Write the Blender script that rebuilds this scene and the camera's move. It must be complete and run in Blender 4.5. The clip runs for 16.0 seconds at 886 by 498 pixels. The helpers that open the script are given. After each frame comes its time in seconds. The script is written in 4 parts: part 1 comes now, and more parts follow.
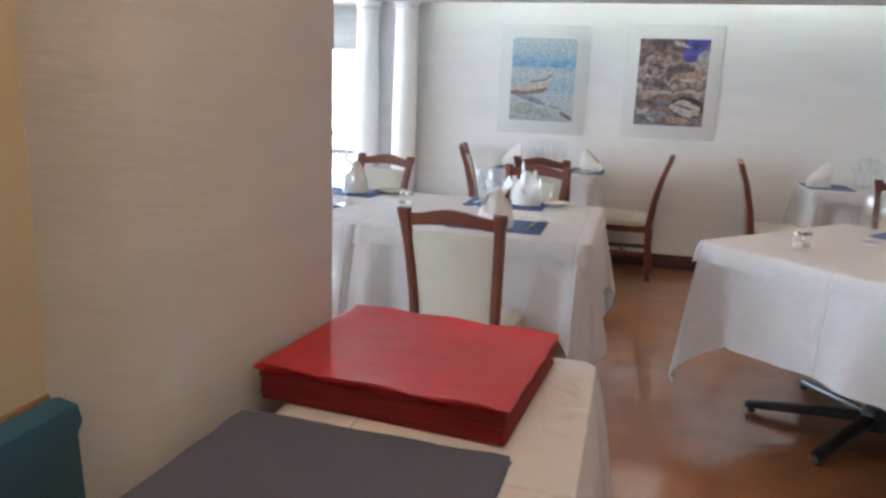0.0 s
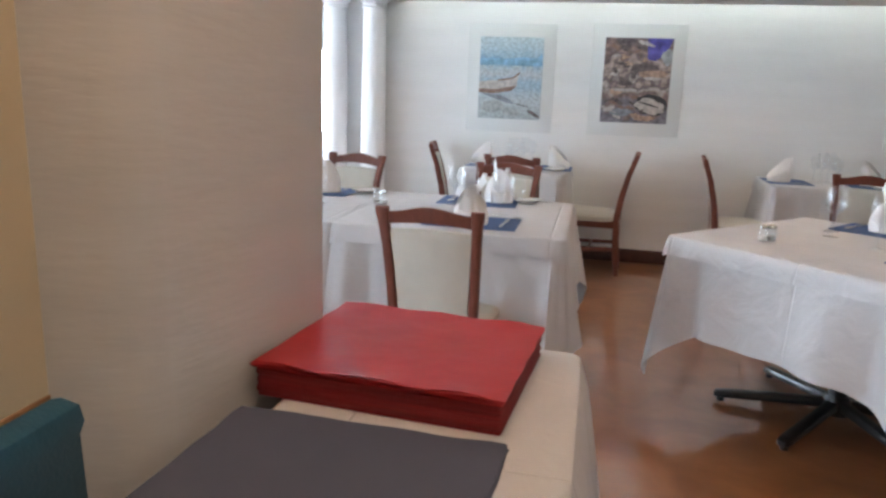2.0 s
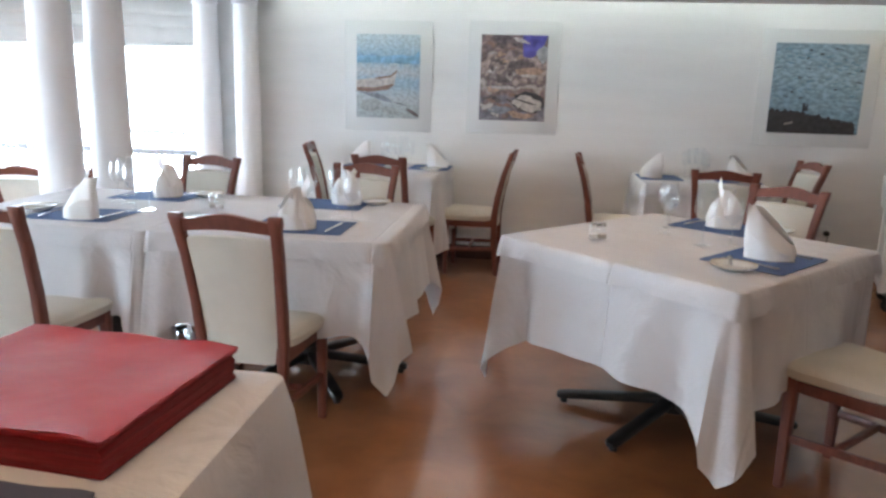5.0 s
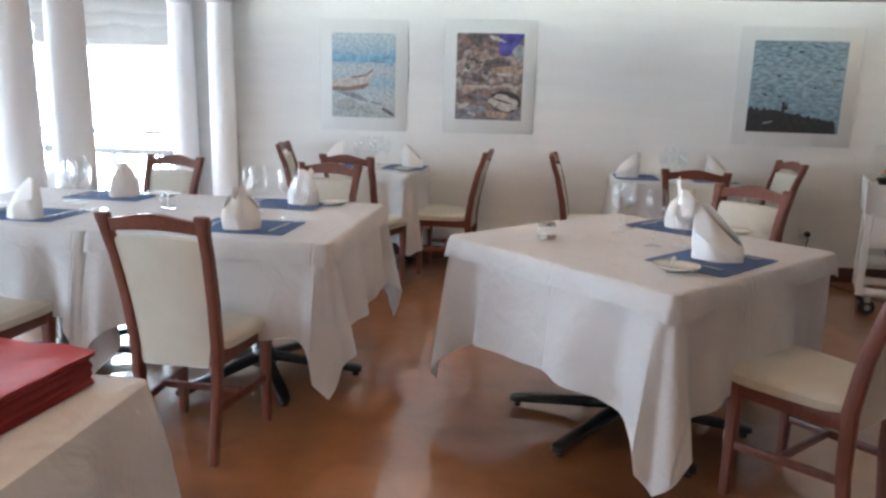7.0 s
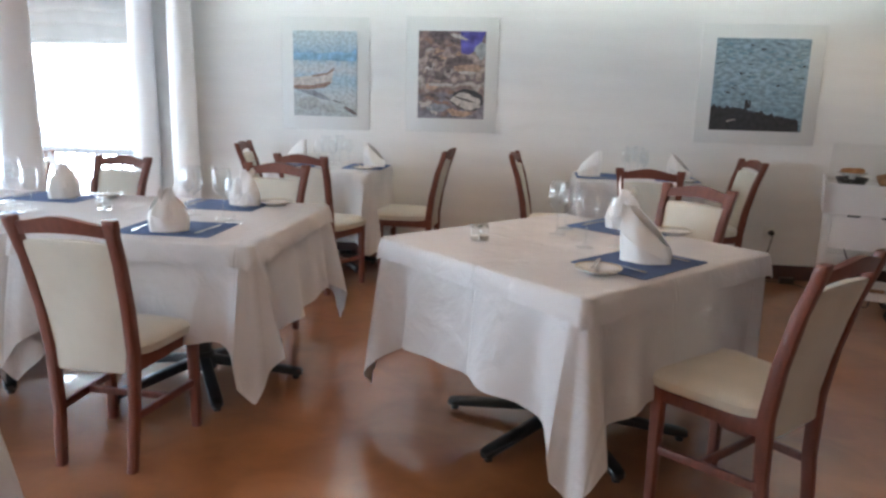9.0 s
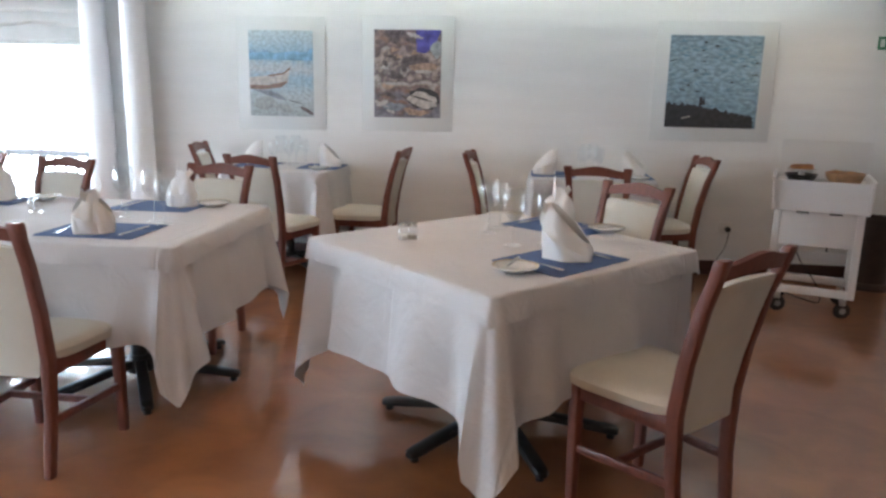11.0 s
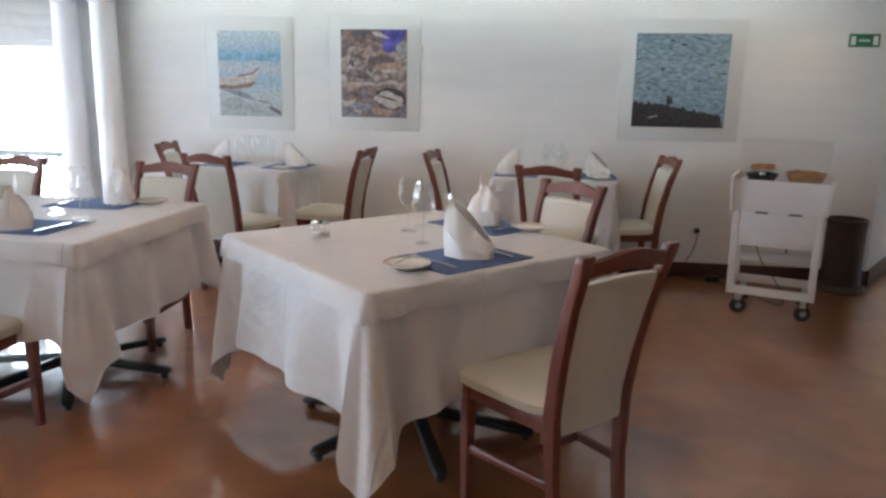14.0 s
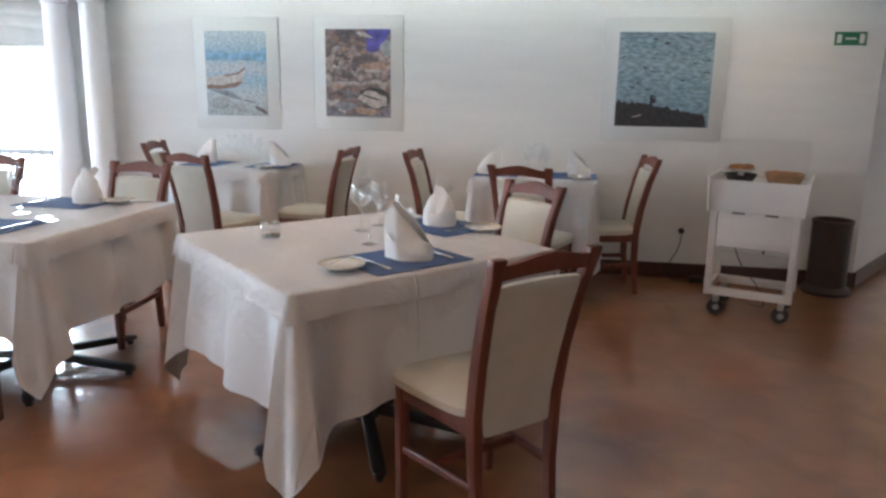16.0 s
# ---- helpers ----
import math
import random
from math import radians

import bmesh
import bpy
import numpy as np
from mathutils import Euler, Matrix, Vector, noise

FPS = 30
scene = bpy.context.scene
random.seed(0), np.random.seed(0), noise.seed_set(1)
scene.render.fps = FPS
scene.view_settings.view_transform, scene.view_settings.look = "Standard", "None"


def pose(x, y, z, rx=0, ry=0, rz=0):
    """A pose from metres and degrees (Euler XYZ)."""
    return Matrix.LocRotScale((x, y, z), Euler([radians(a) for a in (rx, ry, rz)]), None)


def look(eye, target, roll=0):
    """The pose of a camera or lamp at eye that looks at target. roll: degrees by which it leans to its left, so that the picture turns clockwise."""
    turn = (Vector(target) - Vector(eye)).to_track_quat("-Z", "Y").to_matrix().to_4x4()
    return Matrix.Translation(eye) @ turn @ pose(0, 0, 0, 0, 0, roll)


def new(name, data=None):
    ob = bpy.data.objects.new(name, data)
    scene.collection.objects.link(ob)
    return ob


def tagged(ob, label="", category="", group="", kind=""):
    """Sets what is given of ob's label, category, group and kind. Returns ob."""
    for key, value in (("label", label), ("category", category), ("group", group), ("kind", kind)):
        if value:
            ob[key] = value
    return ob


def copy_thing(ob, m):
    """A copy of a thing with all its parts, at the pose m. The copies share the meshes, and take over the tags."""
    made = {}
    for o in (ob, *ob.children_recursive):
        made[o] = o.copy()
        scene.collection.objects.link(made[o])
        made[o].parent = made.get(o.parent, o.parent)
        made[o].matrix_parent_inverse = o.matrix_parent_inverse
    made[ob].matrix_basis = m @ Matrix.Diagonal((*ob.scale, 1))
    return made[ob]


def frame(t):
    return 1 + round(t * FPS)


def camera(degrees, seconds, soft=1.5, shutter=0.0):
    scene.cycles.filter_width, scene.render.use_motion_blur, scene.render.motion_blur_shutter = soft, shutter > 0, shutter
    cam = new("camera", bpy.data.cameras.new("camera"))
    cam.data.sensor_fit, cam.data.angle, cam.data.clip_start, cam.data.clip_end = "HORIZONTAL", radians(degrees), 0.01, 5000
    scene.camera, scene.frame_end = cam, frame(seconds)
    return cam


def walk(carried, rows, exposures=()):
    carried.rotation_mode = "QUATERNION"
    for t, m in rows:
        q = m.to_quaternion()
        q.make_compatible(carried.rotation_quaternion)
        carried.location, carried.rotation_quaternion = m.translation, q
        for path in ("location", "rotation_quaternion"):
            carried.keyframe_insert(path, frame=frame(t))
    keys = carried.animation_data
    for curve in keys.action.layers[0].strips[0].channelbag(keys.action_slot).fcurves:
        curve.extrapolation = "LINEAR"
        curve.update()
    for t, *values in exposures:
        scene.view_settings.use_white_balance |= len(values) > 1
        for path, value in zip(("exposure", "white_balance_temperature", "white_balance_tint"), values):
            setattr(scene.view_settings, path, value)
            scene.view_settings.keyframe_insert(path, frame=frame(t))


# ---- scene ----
cam = camera(63.2, 16.0, soft=2.7)
PATH = [
    (0, (0.058, 0.035, 1.305), (-0.431, 1.926, 0.874), 2.3),
    (0.5, (-0.066, -0.046, 1.305), (-0.478, 1.863, 0.875), 2.1),
    (1, (-0.106, -0.064, 1.309), (-0.452, 1.858, 0.876), 2.2),
    (1.5, (-0.031, -0.032, 1.307), (-0.404, 1.885, 0.875), 2.1),
    (2, (0.022, -0.006, 1.307), (-0.373, 1.906, 0.875), 2.1),
    (2.5, (0.082, 0.018, 1.309), (-0.277, 1.937, 0.879), 2.0),
    (3, (0.163, 0.061, 1.31), (-0.172, 1.986, 0.881), 2.0),
    (3.5, (0.247, 0.099, 1.311), (-0.057, 2.028, 0.881), 1.8),
    (4, (0.317, 0.131, 1.315), (0.045, 2.065, 0.885), 1.8),
    (4.5, (0.386, 0.167, 1.309), (0.141, 2.106, 0.882), 1.7),
    (5, (0.454, 0.191, 1.316), (0.222, 2.131, 0.887), 1.7),
    (7.5, (0.752, 0.298, 1.308), (0.488, 2.234, 0.881), 1.6),
    (8, (0.822, 0.316, 1.313), (0.549, 2.25, 0.885), 1.6),
    (8.5, (0.884, 0.334, 1.315), (0.622, 2.27, 0.885), 1.5),
    (9, (0.935, 0.36, 1.321), (0.692, 2.298, 0.888), 1.5),
    (11.5, (1.243, 0.413, 1.321), (1.028, 2.353, 0.888), 1.1),
    (12, (1.314, 0.424, 1.318), (1.089, 2.364, 0.886), 1.1),
    (12.5, (1.375, 0.437, 1.32), (1.142, 2.376, 0.888), 1.0),
    (13, (1.446, 0.45, 1.315), (1.2, 2.388, 0.884), 1.1),
    (13.5, (1.526, 0.468, 1.304), (1.259, 2.404, 0.877), 1.0),
    (14, (1.588, 0.48, 1.305), (1.31, 2.414, 0.878), 1.0),
    (14.5, (1.658, 0.49, 1.321), (1.365, 2.421, 0.889), 0.9),
    (15, (1.714, 0.506, 1.301), (1.412, 2.437, 0.876), 1.0),
    (15.5, (1.784, 0.517, 1.306), (1.467, 2.445, 0.878), 0.9),
    (16, (1.86, 0.522, 1.322), (1.527, 2.446, 0.888), 0.9),
]
walk(cam, [(t, look(eye, target, roll)) for t, eye, target, roll in PATH],
     exposures=[(0.0, 1.1, 6400.0, 12.0), (16.0, 1.1, 6400.0, 12.0)])

# ---- light and air ----
world = bpy.data.worlds.new("sky")
scene.world = world
world.use_nodes = True
wn = world.node_tree.nodes
sky = wn.new("ShaderNodeTexSky")
sky.sky_type, sky.sun_disc = "NISHITA", False
sky.sun_elevation, sky.sun_rotation = radians(48), radians(-60)
world.node_tree.links.new(sky.outputs[0], wn["Background"].inputs[0])
wn["Background"].inputs[1].default_value = 0.12

GLOW = 13.0          # bright overcast distance outside the panes
COVE = 12.0         # light strip over the picture wall
WEST = 5.2         # bright distance beyond the side windows
DOWN = 84.0         # warm ceiling downlights out of view, several added as fill


# ---- materials ----
def material(name, colour, rough=0.5, metal=0.0, vary=0.06, scale=6.0, grain=0.0, gscale=150.0, stretch=(1, 1, 1), relief=0.0, coat=0.0, sheen=0.0):
    m = bpy.data.materials.new(name)
    m.use_nodes = True
    n, l = m.node_tree.nodes, m.node_tree.links
    b = n["Principled BSDF"]
    b.inputs["Roughness"].default_value, b.inputs["Metallic"].default_value = rough, metal
    b.inputs["Coat Weight"].default_value, b.inputs["Sheen Weight"].default_value = coat, sheen
    b.inputs["Coat Roughness"].default_value = 0.14
    tc = n.new("ShaderNodeTexCoord")
    mp = n.new("ShaderNodeMapping")
    mp.inputs["Scale"].default_value = stretch
    l.new(tc.outputs["Object"], mp.inputs[0])
    big, small = n.new("ShaderNodeTexNoise"), n.new("ShaderNodeTexNoise")
    big.inputs["Scale"].default_value, small.inputs["Scale"].default_value = scale, gscale
    big.inputs["Detail"].default_value = 5
    for t in (big, small):
        l.new(mp.outputs[0], t.inputs["Vector"])
    ramp = n.new("ShaderNodeValToRGB")
    c = Vector(colour)
    ramp.color_ramp.elements[0].position, ramp.color_ramp.elements[1].position = 0.3, 0.7
    ramp.color_ramp.elements[0].color = (*(c * (1 - vary)), 1)
    ramp.color_ramp.elements[1].color = (*[min(1, v * (1 + vary)) for v in c], 1)
    l.new(big.outputs[0], ramp.inputs[0])
    out = ramp.outputs[0]
    if grain:
        mix = n.new("ShaderNodeMix")
        mix.data_type, mix.blend_type = "RGBA", "MULTIPLY"
        mix.inputs["Factor"].default_value = grain
        l.new(out, mix.inputs["A"])
        l.new(small.outputs[0], mix.inputs["B"])
        out = mix.outputs["Result"]
    l.new(out, b.inputs["Base Color"])
    if relief:
        bump = n.new("ShaderNodeBump")
        bump.inputs["Strength"].default_value, bump.inputs["Distance"].default_value = relief, 0.004
        l.new(small.outputs[0], bump.inputs["Height"])
        l.new(bump.outputs[0], b.inputs["Normal"])
    return m


def glowing(name, colour, power):
    m = bpy.data.materials.new(name)
    m.use_nodes = True
    b = m.node_tree.nodes["Principled BSDF"]
    b.inputs["Base Color"].default_value = (0.8, 0.8, 0.8, 1)
    b.inputs["Emission Color"].default_value, b.inputs["Emission Strength"].default_value = (*colour, 1), power
    return m


def thin(name, tint, gloss=0.9, edge=0.5, face=0.09):
    """A thin clear sheet: light passes straight, edges shine."""
    m = bpy.data.materials.new(name)
    m.use_nodes = True
    n, l = m.node_tree.nodes, m.node_tree.links
    tr, gl, fr, mx = n.new("ShaderNodeBsdfTransparent"), n.new("ShaderNodeBsdfGlossy"), n.new("ShaderNodeLayerWeight"), n.new("ShaderNodeMixShader")
    tr.inputs[0].default_value = (*tint, 1)
    gl.inputs[0].default_value, gl.inputs["Roughness"].default_value = (gloss, gloss, gloss, 1), 0.006
    fr.inputs[0].default_value = 0.5
    pw, sc = n.new("ShaderNodeMath"), n.new("ShaderNodeMath")
    pw.operation, sc.operation = "POWER", "MULTIPLY_ADD"
    pw.inputs[1].default_value, sc.inputs[1].default_value, sc.inputs[2].default_value = 2.6, edge, face
    l.new(fr.outputs["Facing"], pw.inputs[0])
    l.new(pw.outputs[0], sc.inputs[0])
    l.new(sc.outputs[0], mx.inputs[0])
    l.new(tr.outputs[0], mx.inputs[1])
    l.new(gl.outputs[0], mx.inputs[2])
    l.new(mx.outputs[0], n["Material Output"].inputs[0])
    return m


PLASTER = material("ribbed white wallpaper", (0.78, 0.78, 0.77), 0.75, vary=0.03, scale=1.5, gscale=28, stretch=(1, 1, 7), relief=0.35)
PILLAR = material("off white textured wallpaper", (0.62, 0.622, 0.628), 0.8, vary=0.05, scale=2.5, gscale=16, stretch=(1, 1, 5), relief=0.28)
CREAM = material("cream wall paint", (0.56, 0.48, 0.34), 0.7, vary=0.05, scale=3, relief=0.15)
CEIL = material("white ceiling paint", (0.72, 0.72, 0.7), 0.85, vary=0.03, scale=2)
COLUMN = material("white gloss column paint", (0.9, 0.9, 0.91), 0.5, vary=0.02, scale=3)
TEAL = material("teal upholstery", (0.010, 0.095, 0.17), 0.7, vary=0.15, scale=12, relief=0.2, sheen=0.2)
FLOOR = material("polished brown floor", (0.36, 0.146, 0.058), 0.30, vary=0.16, scale=1.6, grain=0.12, gscale=12, stretch=(0.8, 1.6, 1), coat=1.0)


def polish(m):
    """A glassy coat with slow waves, and darker trowelled clouds in the colour."""
    n, l = m.node_tree.nodes, m.node_tree.links
    b = n["Principled BSDF"]
    b.inputs["Coat Roughness"].default_value, b.inputs["Coat IOR"].default_value = 0.06, 1.58
    tc, wave, cloud = n.new("ShaderNodeTexCoord"), n.new("ShaderNodeTexNoise"), n.new("ShaderNodeTexNoise")
    wave.inputs["Scale"].default_value, wave.inputs["Detail"].default_value = 2.6, 3
    cloud.inputs["Scale"].default_value, cloud.inputs["Detail"].default_value, cloud.inputs["Distortion"].default_value = 3.4, 7, 0.8
    bump = n.new("ShaderNodeBump")
    bump.inputs["Strength"].default_value, bump.inputs["Distance"].default_value = 0.35, 0.012
    l.new(tc.outputs["Object"], wave.inputs["Vector"])
    l.new(tc.outputs["Object"], cloud.inputs["Vector"])
    l.new(wave.outputs[0], bump.inputs["Height"])
    l.new(bump.outputs[0], b.inputs["Coat Normal"])
    ramp, mix = n.new("ShaderNodeValToRGB"), n.new("ShaderNodeMix")
    ramp.color_ramp.elements[0].position, ramp.color_ramp.elements[1].position = 0.36, 0.62
    ramp.color_ramp.elements[0].color, ramp.color_ramp.elements[1].color = (0.66, 0.62, 0.60, 1), (1, 1, 1, 1)
    mix.data_type, mix.blend_type = "RGBA", "MULTIPLY"
    mix.inputs["Factor"].default_value = 0.8
    l.new(cloud.outputs[0], ramp.inputs[0])
    l.new(b.inputs["Base Color"].links[0].from_socket, mix.inputs["A"])
    l.new(ramp.outputs[0], mix.inputs["B"])
    l.new(mix.outputs["Result"], b.inputs["Base Color"])


polish(FLOOR)
SKIRT = material("dark wood skirting", (0.06, 0.022, 0.016), 0.4, vary=0.2, scale=20)
WOOD = material("red brown stained wood", (0.19, 0.055, 0.034), 0.42, vary=0.18, scale=9, grain=0.4, gscale=40, stretch=(6, 6, 1), coat=0.12)
FABRIC = material("cream seat fabric", (0.58, 0.55, 0.475), 0.85, vary=0.05, scale=8, gscale=500, relief=0.25, sheen=0.2)
LINEN = material("white tablecloth linen", (0.60, 0.592, 0.605), 0.8, vary=0.02, scale=5, gscale=420, relief=0.12, sheen=0.1)
def crease(m, pitch):
    """Pressed fold lines and soft wrinkles for table linen."""
    n, l = m.node_tree.nodes, m.node_tree.links
    tc, sep = n.new("ShaderNodeTexCoord"), n.new("ShaderNodeSeparateXYZ")
    l.new(tc.outputs["Object"], sep.inputs[0])
    total = None
    for axis, shift in (("X", 0.11), ("Y", 0.05)):
        a = n.new("ShaderNodeMath")
        a.operation = "ADD"
        l.new(sep.outputs[axis], a.inputs[0])
        a.inputs[1].default_value = shift
        p = n.new("ShaderNodeMath")
        p.operation = "PINGPONG"
        l.new(a.outputs[0], p.inputs[0])
        p.inputs[1].default_value = pitch
        r = n.new("ShaderNodeMapRange")
        r.interpolation_type = "SMOOTHSTEP"
        r.inputs["From Min"].default_value, r.inputs["From Max"].default_value = 0.0, 0.007
        l.new(p.outputs[0], r.inputs["Value"])
        if total is None:
            total = r.outputs[0]
        else:
            t = n.new("ShaderNodeMath")
            t.operation = "ADD"
            l.new(total, t.inputs[0])
            l.new(r.outputs[0], t.inputs[1])
            total = t.outputs[0]
    w = n.new("ShaderNodeTexNoise")
    w.inputs["Scale"].default_value, w.inputs["Detail"].default_value, w.inputs["Distortion"].default_value = 7.0, 4, 0.6
    l.new(tc.outputs["Object"], w.inputs["Vector"])
    s2 = n.new("ShaderNodeMath")
    s2.operation = "MULTIPLY_ADD"
    l.new(w.outputs[0], s2.inputs[0])
    s2.inputs[1].default_value = 5.0
    l.new(total, s2.inputs[2])
    bump = n.new("ShaderNodeBump")
    bump.inputs["Strength"].default_value, bump.inputs["Distance"].default_value = 0.75, 0.004
    l.new(s2.outputs[0], bump.inputs["Height"])
    l.new(bump.outputs[0], n["Principled BSDF"].inputs["Normal"])


crease(LINEN, 0.27)
NAPKIN = material("white paper napkin", (0.82, 0.81, 0.8), 0.85, vary=0.02, scale=10, gscale=250, relief=0.15)
MAT = material("blue paper mat", (0.065, 0.12, 0.27), 0.8, vary=0.07, scale=15, gscale=300, relief=0.1)
SLATE = material("dark slate blue paper", (0.078, 0.088, 0.135), 0.75, vary=0.05, scale=6, gscale=300, relief=0.1)
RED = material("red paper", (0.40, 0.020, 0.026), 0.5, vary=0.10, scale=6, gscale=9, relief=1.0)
# Darker copy of the red: shade between sheet edges is put into the colour.
REAM_SHADED = material("red paper edges with painted shade", (0.27, 0.012, 0.016), 0.7, vary=0.25, scale=5, gscale=30, stretch=(1, 1, 40), grain=0.35, relief=0.6)
STEEL = material("black painted steel", (0.012, 0.012, 0.013), 0.3, vary=0.2, scale=20, coat=0.2)
SILVER = material("cutlery steel", (0.62, 0.62, 0.6), 0.2, 1.0, vary=0.03)
CHINA = material("white china", (0.8, 0.79, 0.76), 0.15, vary=0.02, coat=0.4)
RIM = material("gilt plate rim", (0.42, 0.33, 0.18), 0.35, vary=0.1)
GLASS = thin("wine glass", (0.965, 0.975, 0.98), 1.0, 1.0, 0.045)
PANE = thin("window pane", (0.97, 0.98, 0.98), edge=0.3)
PERSPEX = thin("clear acrylic", (0.99, 0.99, 0.99), edge=0.10, face=0.015)
TROLLEY = material("white painted trolley wood", (0.74, 0.73, 0.72), 0.45, vary=0.03, scale=5, gscale=80, relief=0.06)
RUBBER = material("dark grey castor", (0.03, 0.03, 0.033), 0.6, vary=0.2, scale=30)
CHROME = material("bright castor fork", (0.5, 0.5, 0.5), 0.3, 1.0)
BIN = material("dark brown bin", (0.035, 0.017, 0.013), 0.45, vary=0.25, scale=18, gscale=60, relief=0.3)
BREAD = material("bread crust", (0.42, 0.19, 0.06), 0.7, vary=0.35, scale=25, gscale=80, relief=0.5)
WICKER = material("basket wicker", (0.32, 0.17, 0.08), 0.7, vary=0.35, scale=40, gscale=120, relief=0.8)
BLACK = material("black plastic", (0.015, 0.015, 0.015), 0.45)
WHITEPL = material("white plastic", (0.75, 0.75, 0.73), 0.4, vary=0.02)
GREEN = material("green sign", (0.02, 0.16, 0.075), 0.4, vary=0.05)
BLIND = material("pale blind cloth", (0.46, 0.46, 0.44), 0.9, vary=0.10, scale=3, gscale=200, relief=0.1)
FRAMEW = material("white window paint", (0.8, 0.8, 0.8), 0.4, vary=0.02)
SILL = material("grey painted rail", (0.30, 0.31, 0.32), 0.5, vary=0.05)
TERRACE = material("pale terrace paving", (0.5, 0.49, 0.47), 0.8, vary=0.1, scale=2)
SALT = material("salt", (0.8, 0.8, 0.78), 0.6)
PEPPER = material("ground pepper", (0.55, 0.51, 0.46), 0.8, vary=0.3, scale=200)
MOUNT = material("pale grey picture mount", (0.70, 0.71, 0.70), 0.35, vary=0.01, scale=3)
SKYGLOW = glowing("white overcast distance", (0.72, 0.87, 1.0), GLOW)
WESTGLOW = glowing("bright western distance", (0.72, 0.87, 1.0), WEST)
COVEGLOW = glowing("cove light strip", (0.92, 1.0, 0.95), COVE)
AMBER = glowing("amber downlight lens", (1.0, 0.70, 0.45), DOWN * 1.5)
# Lens of the lamps added out of view to brighten the room.
FILLGLOW = glowing("warm fill lamp lens", (1.0, 0.83, 0.66), DOWN)

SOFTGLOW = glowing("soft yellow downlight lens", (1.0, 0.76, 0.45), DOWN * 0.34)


# ---- mesh helpers ----
def finish(name, bm, mat, smooth=True, angle=40):
    bmesh.ops.recalc_face_normals(bm, faces=bm.faces)
    me = bpy.data.meshes.new(name)
    bm.to_mesh(me)
    bm.free()
    me.materials.append(mat)
    if smooth:
        me.shade_smooth()
        me.set_sharp_from_angle(angle=radians(angle))
    return me


def part(name, bm, mat, parent=None, label="", m=None):
    ob = new(name, bm if isinstance(bm, bpy.types.Mesh) else finish(name, bm, mat))
    if m is not None:
        ob.matrix_basis = m
    if parent is not None:
        ob.parent = parent
    return tagged(ob, label)


def thing(name, m, label, category, group="", kind=""):
    ob = new(name)
    ob.empty_display_size = 0.1
    ob.matrix_basis = m
    return tagged(ob, label, category, group, kind)


def box(bm, x0, x1, y0, y1, z0, z1, bevel=0.0, m=None):
    vs = bmesh.ops.create_cube(bm, size=1)["verts"]
    for v in vs:
        v.co = Vector(((x0 + x1) / 2 + v.co.x * (x1 - x0), (y0 + y1) / 2 + v.co.y * (y1 - y0), (z0 + z1) / 2 + v.co.z * (z1 - z0)))
        if m is not None:
            v.co = m @ v.co
    if bevel:
        es = {e for v in vs for e in v.link_edges}
        bmesh.ops.bevel(bm, geom=list(es), offset=bevel, segments=2, affect="EDGES", profile=0.5)
    return bm


def block(*a, **k):
    return box(bmesh.new(), *a, **k)


def loft(bm, rings, close=True, cap=True):
    """Skin a row of rings of equally many points."""
    made = [[bm.verts.new(p) for p in ring] for ring in rings]
    n = len(made[0])
    for a, b in zip(made, made[1:]):
        for i in range(n if close else n - 1):
            j = (i + 1) % n
            bm.faces.new((a[i], a[j], b[j], b[i]))
    if cap and close:
        bm.faces.new(made[0][::-1])
        bm.faces.new(made[-1])
    return bm


def soft_rect(w, h, r, k=3):
    """A rounded rectangle w by h in the plane, corner radius r."""
    pts = []
    for cx, cy, a0 in ((w / 2 - r, h / 2 - r, 0), (-w / 2 + r, h / 2 - r, 90), (-w / 2 + r, -h / 2 + r, 180), (w / 2 - r, -h / 2 + r, 270)):
        for i in range(k):
            a = radians(a0 + 90 * i / (k - 1))
            pts.append((cx + r * math.cos(a), cy + r * math.sin(a)))
    return pts


def beam(bm, p0, p1, w, h, r=0.004, w1=None, h1=None):
    """A bar of rounded section from p0 to p1."""
    p0, p1 = Vector(p0), Vector(p1)
    d = (p1 - p0).normalized()
    side = d.cross(Vector((0, 0, 1)))
    side = side.normalized() if side.length > 1e-3 else Vector((1, 0, 0))
    up = side.cross(d)
    rings = []
    for p, ww, hh in ((p0, w, h), (p1, w1 or w, h1 or h)):
        rings.append([p + side * x + up * y for x, y in soft_rect(ww, hh, min(r, ww / 2.1, hh / 2.1))])
    return loft(bm, rings)


def lathe(profile, n=24, bm=None, at=(0, 0, 0)):
    """Turn a list of (radius, height) about the z axis."""
    bm = bm or bmesh.new()
    at = Vector(at)
    rings = [[at + Vector((max(r, 1e-4) * math.cos(2 * math.pi * i / n), max(r, 1e-4) * math.sin(2 * math.pi * i / n), z)) for i in range(n)] for r, z in profile]
    return loft(bm, rings)


def hoop(profile, n=28):
    """Turn a closed outline of (radius, height) about the z axis into a ring."""
    bm = bmesh.new()
    rings = [[Vector((r * math.cos(2 * math.pi * i / n), r * math.sin(2 * math.pi * i / n), z)) for r, z in profile] for i in range(n)]
    loft(bm, rings + [rings[0]], cap=False)
    bmesh.ops.remove_doubles(bm, verts=bm.verts, dist=1e-6)
    return bm


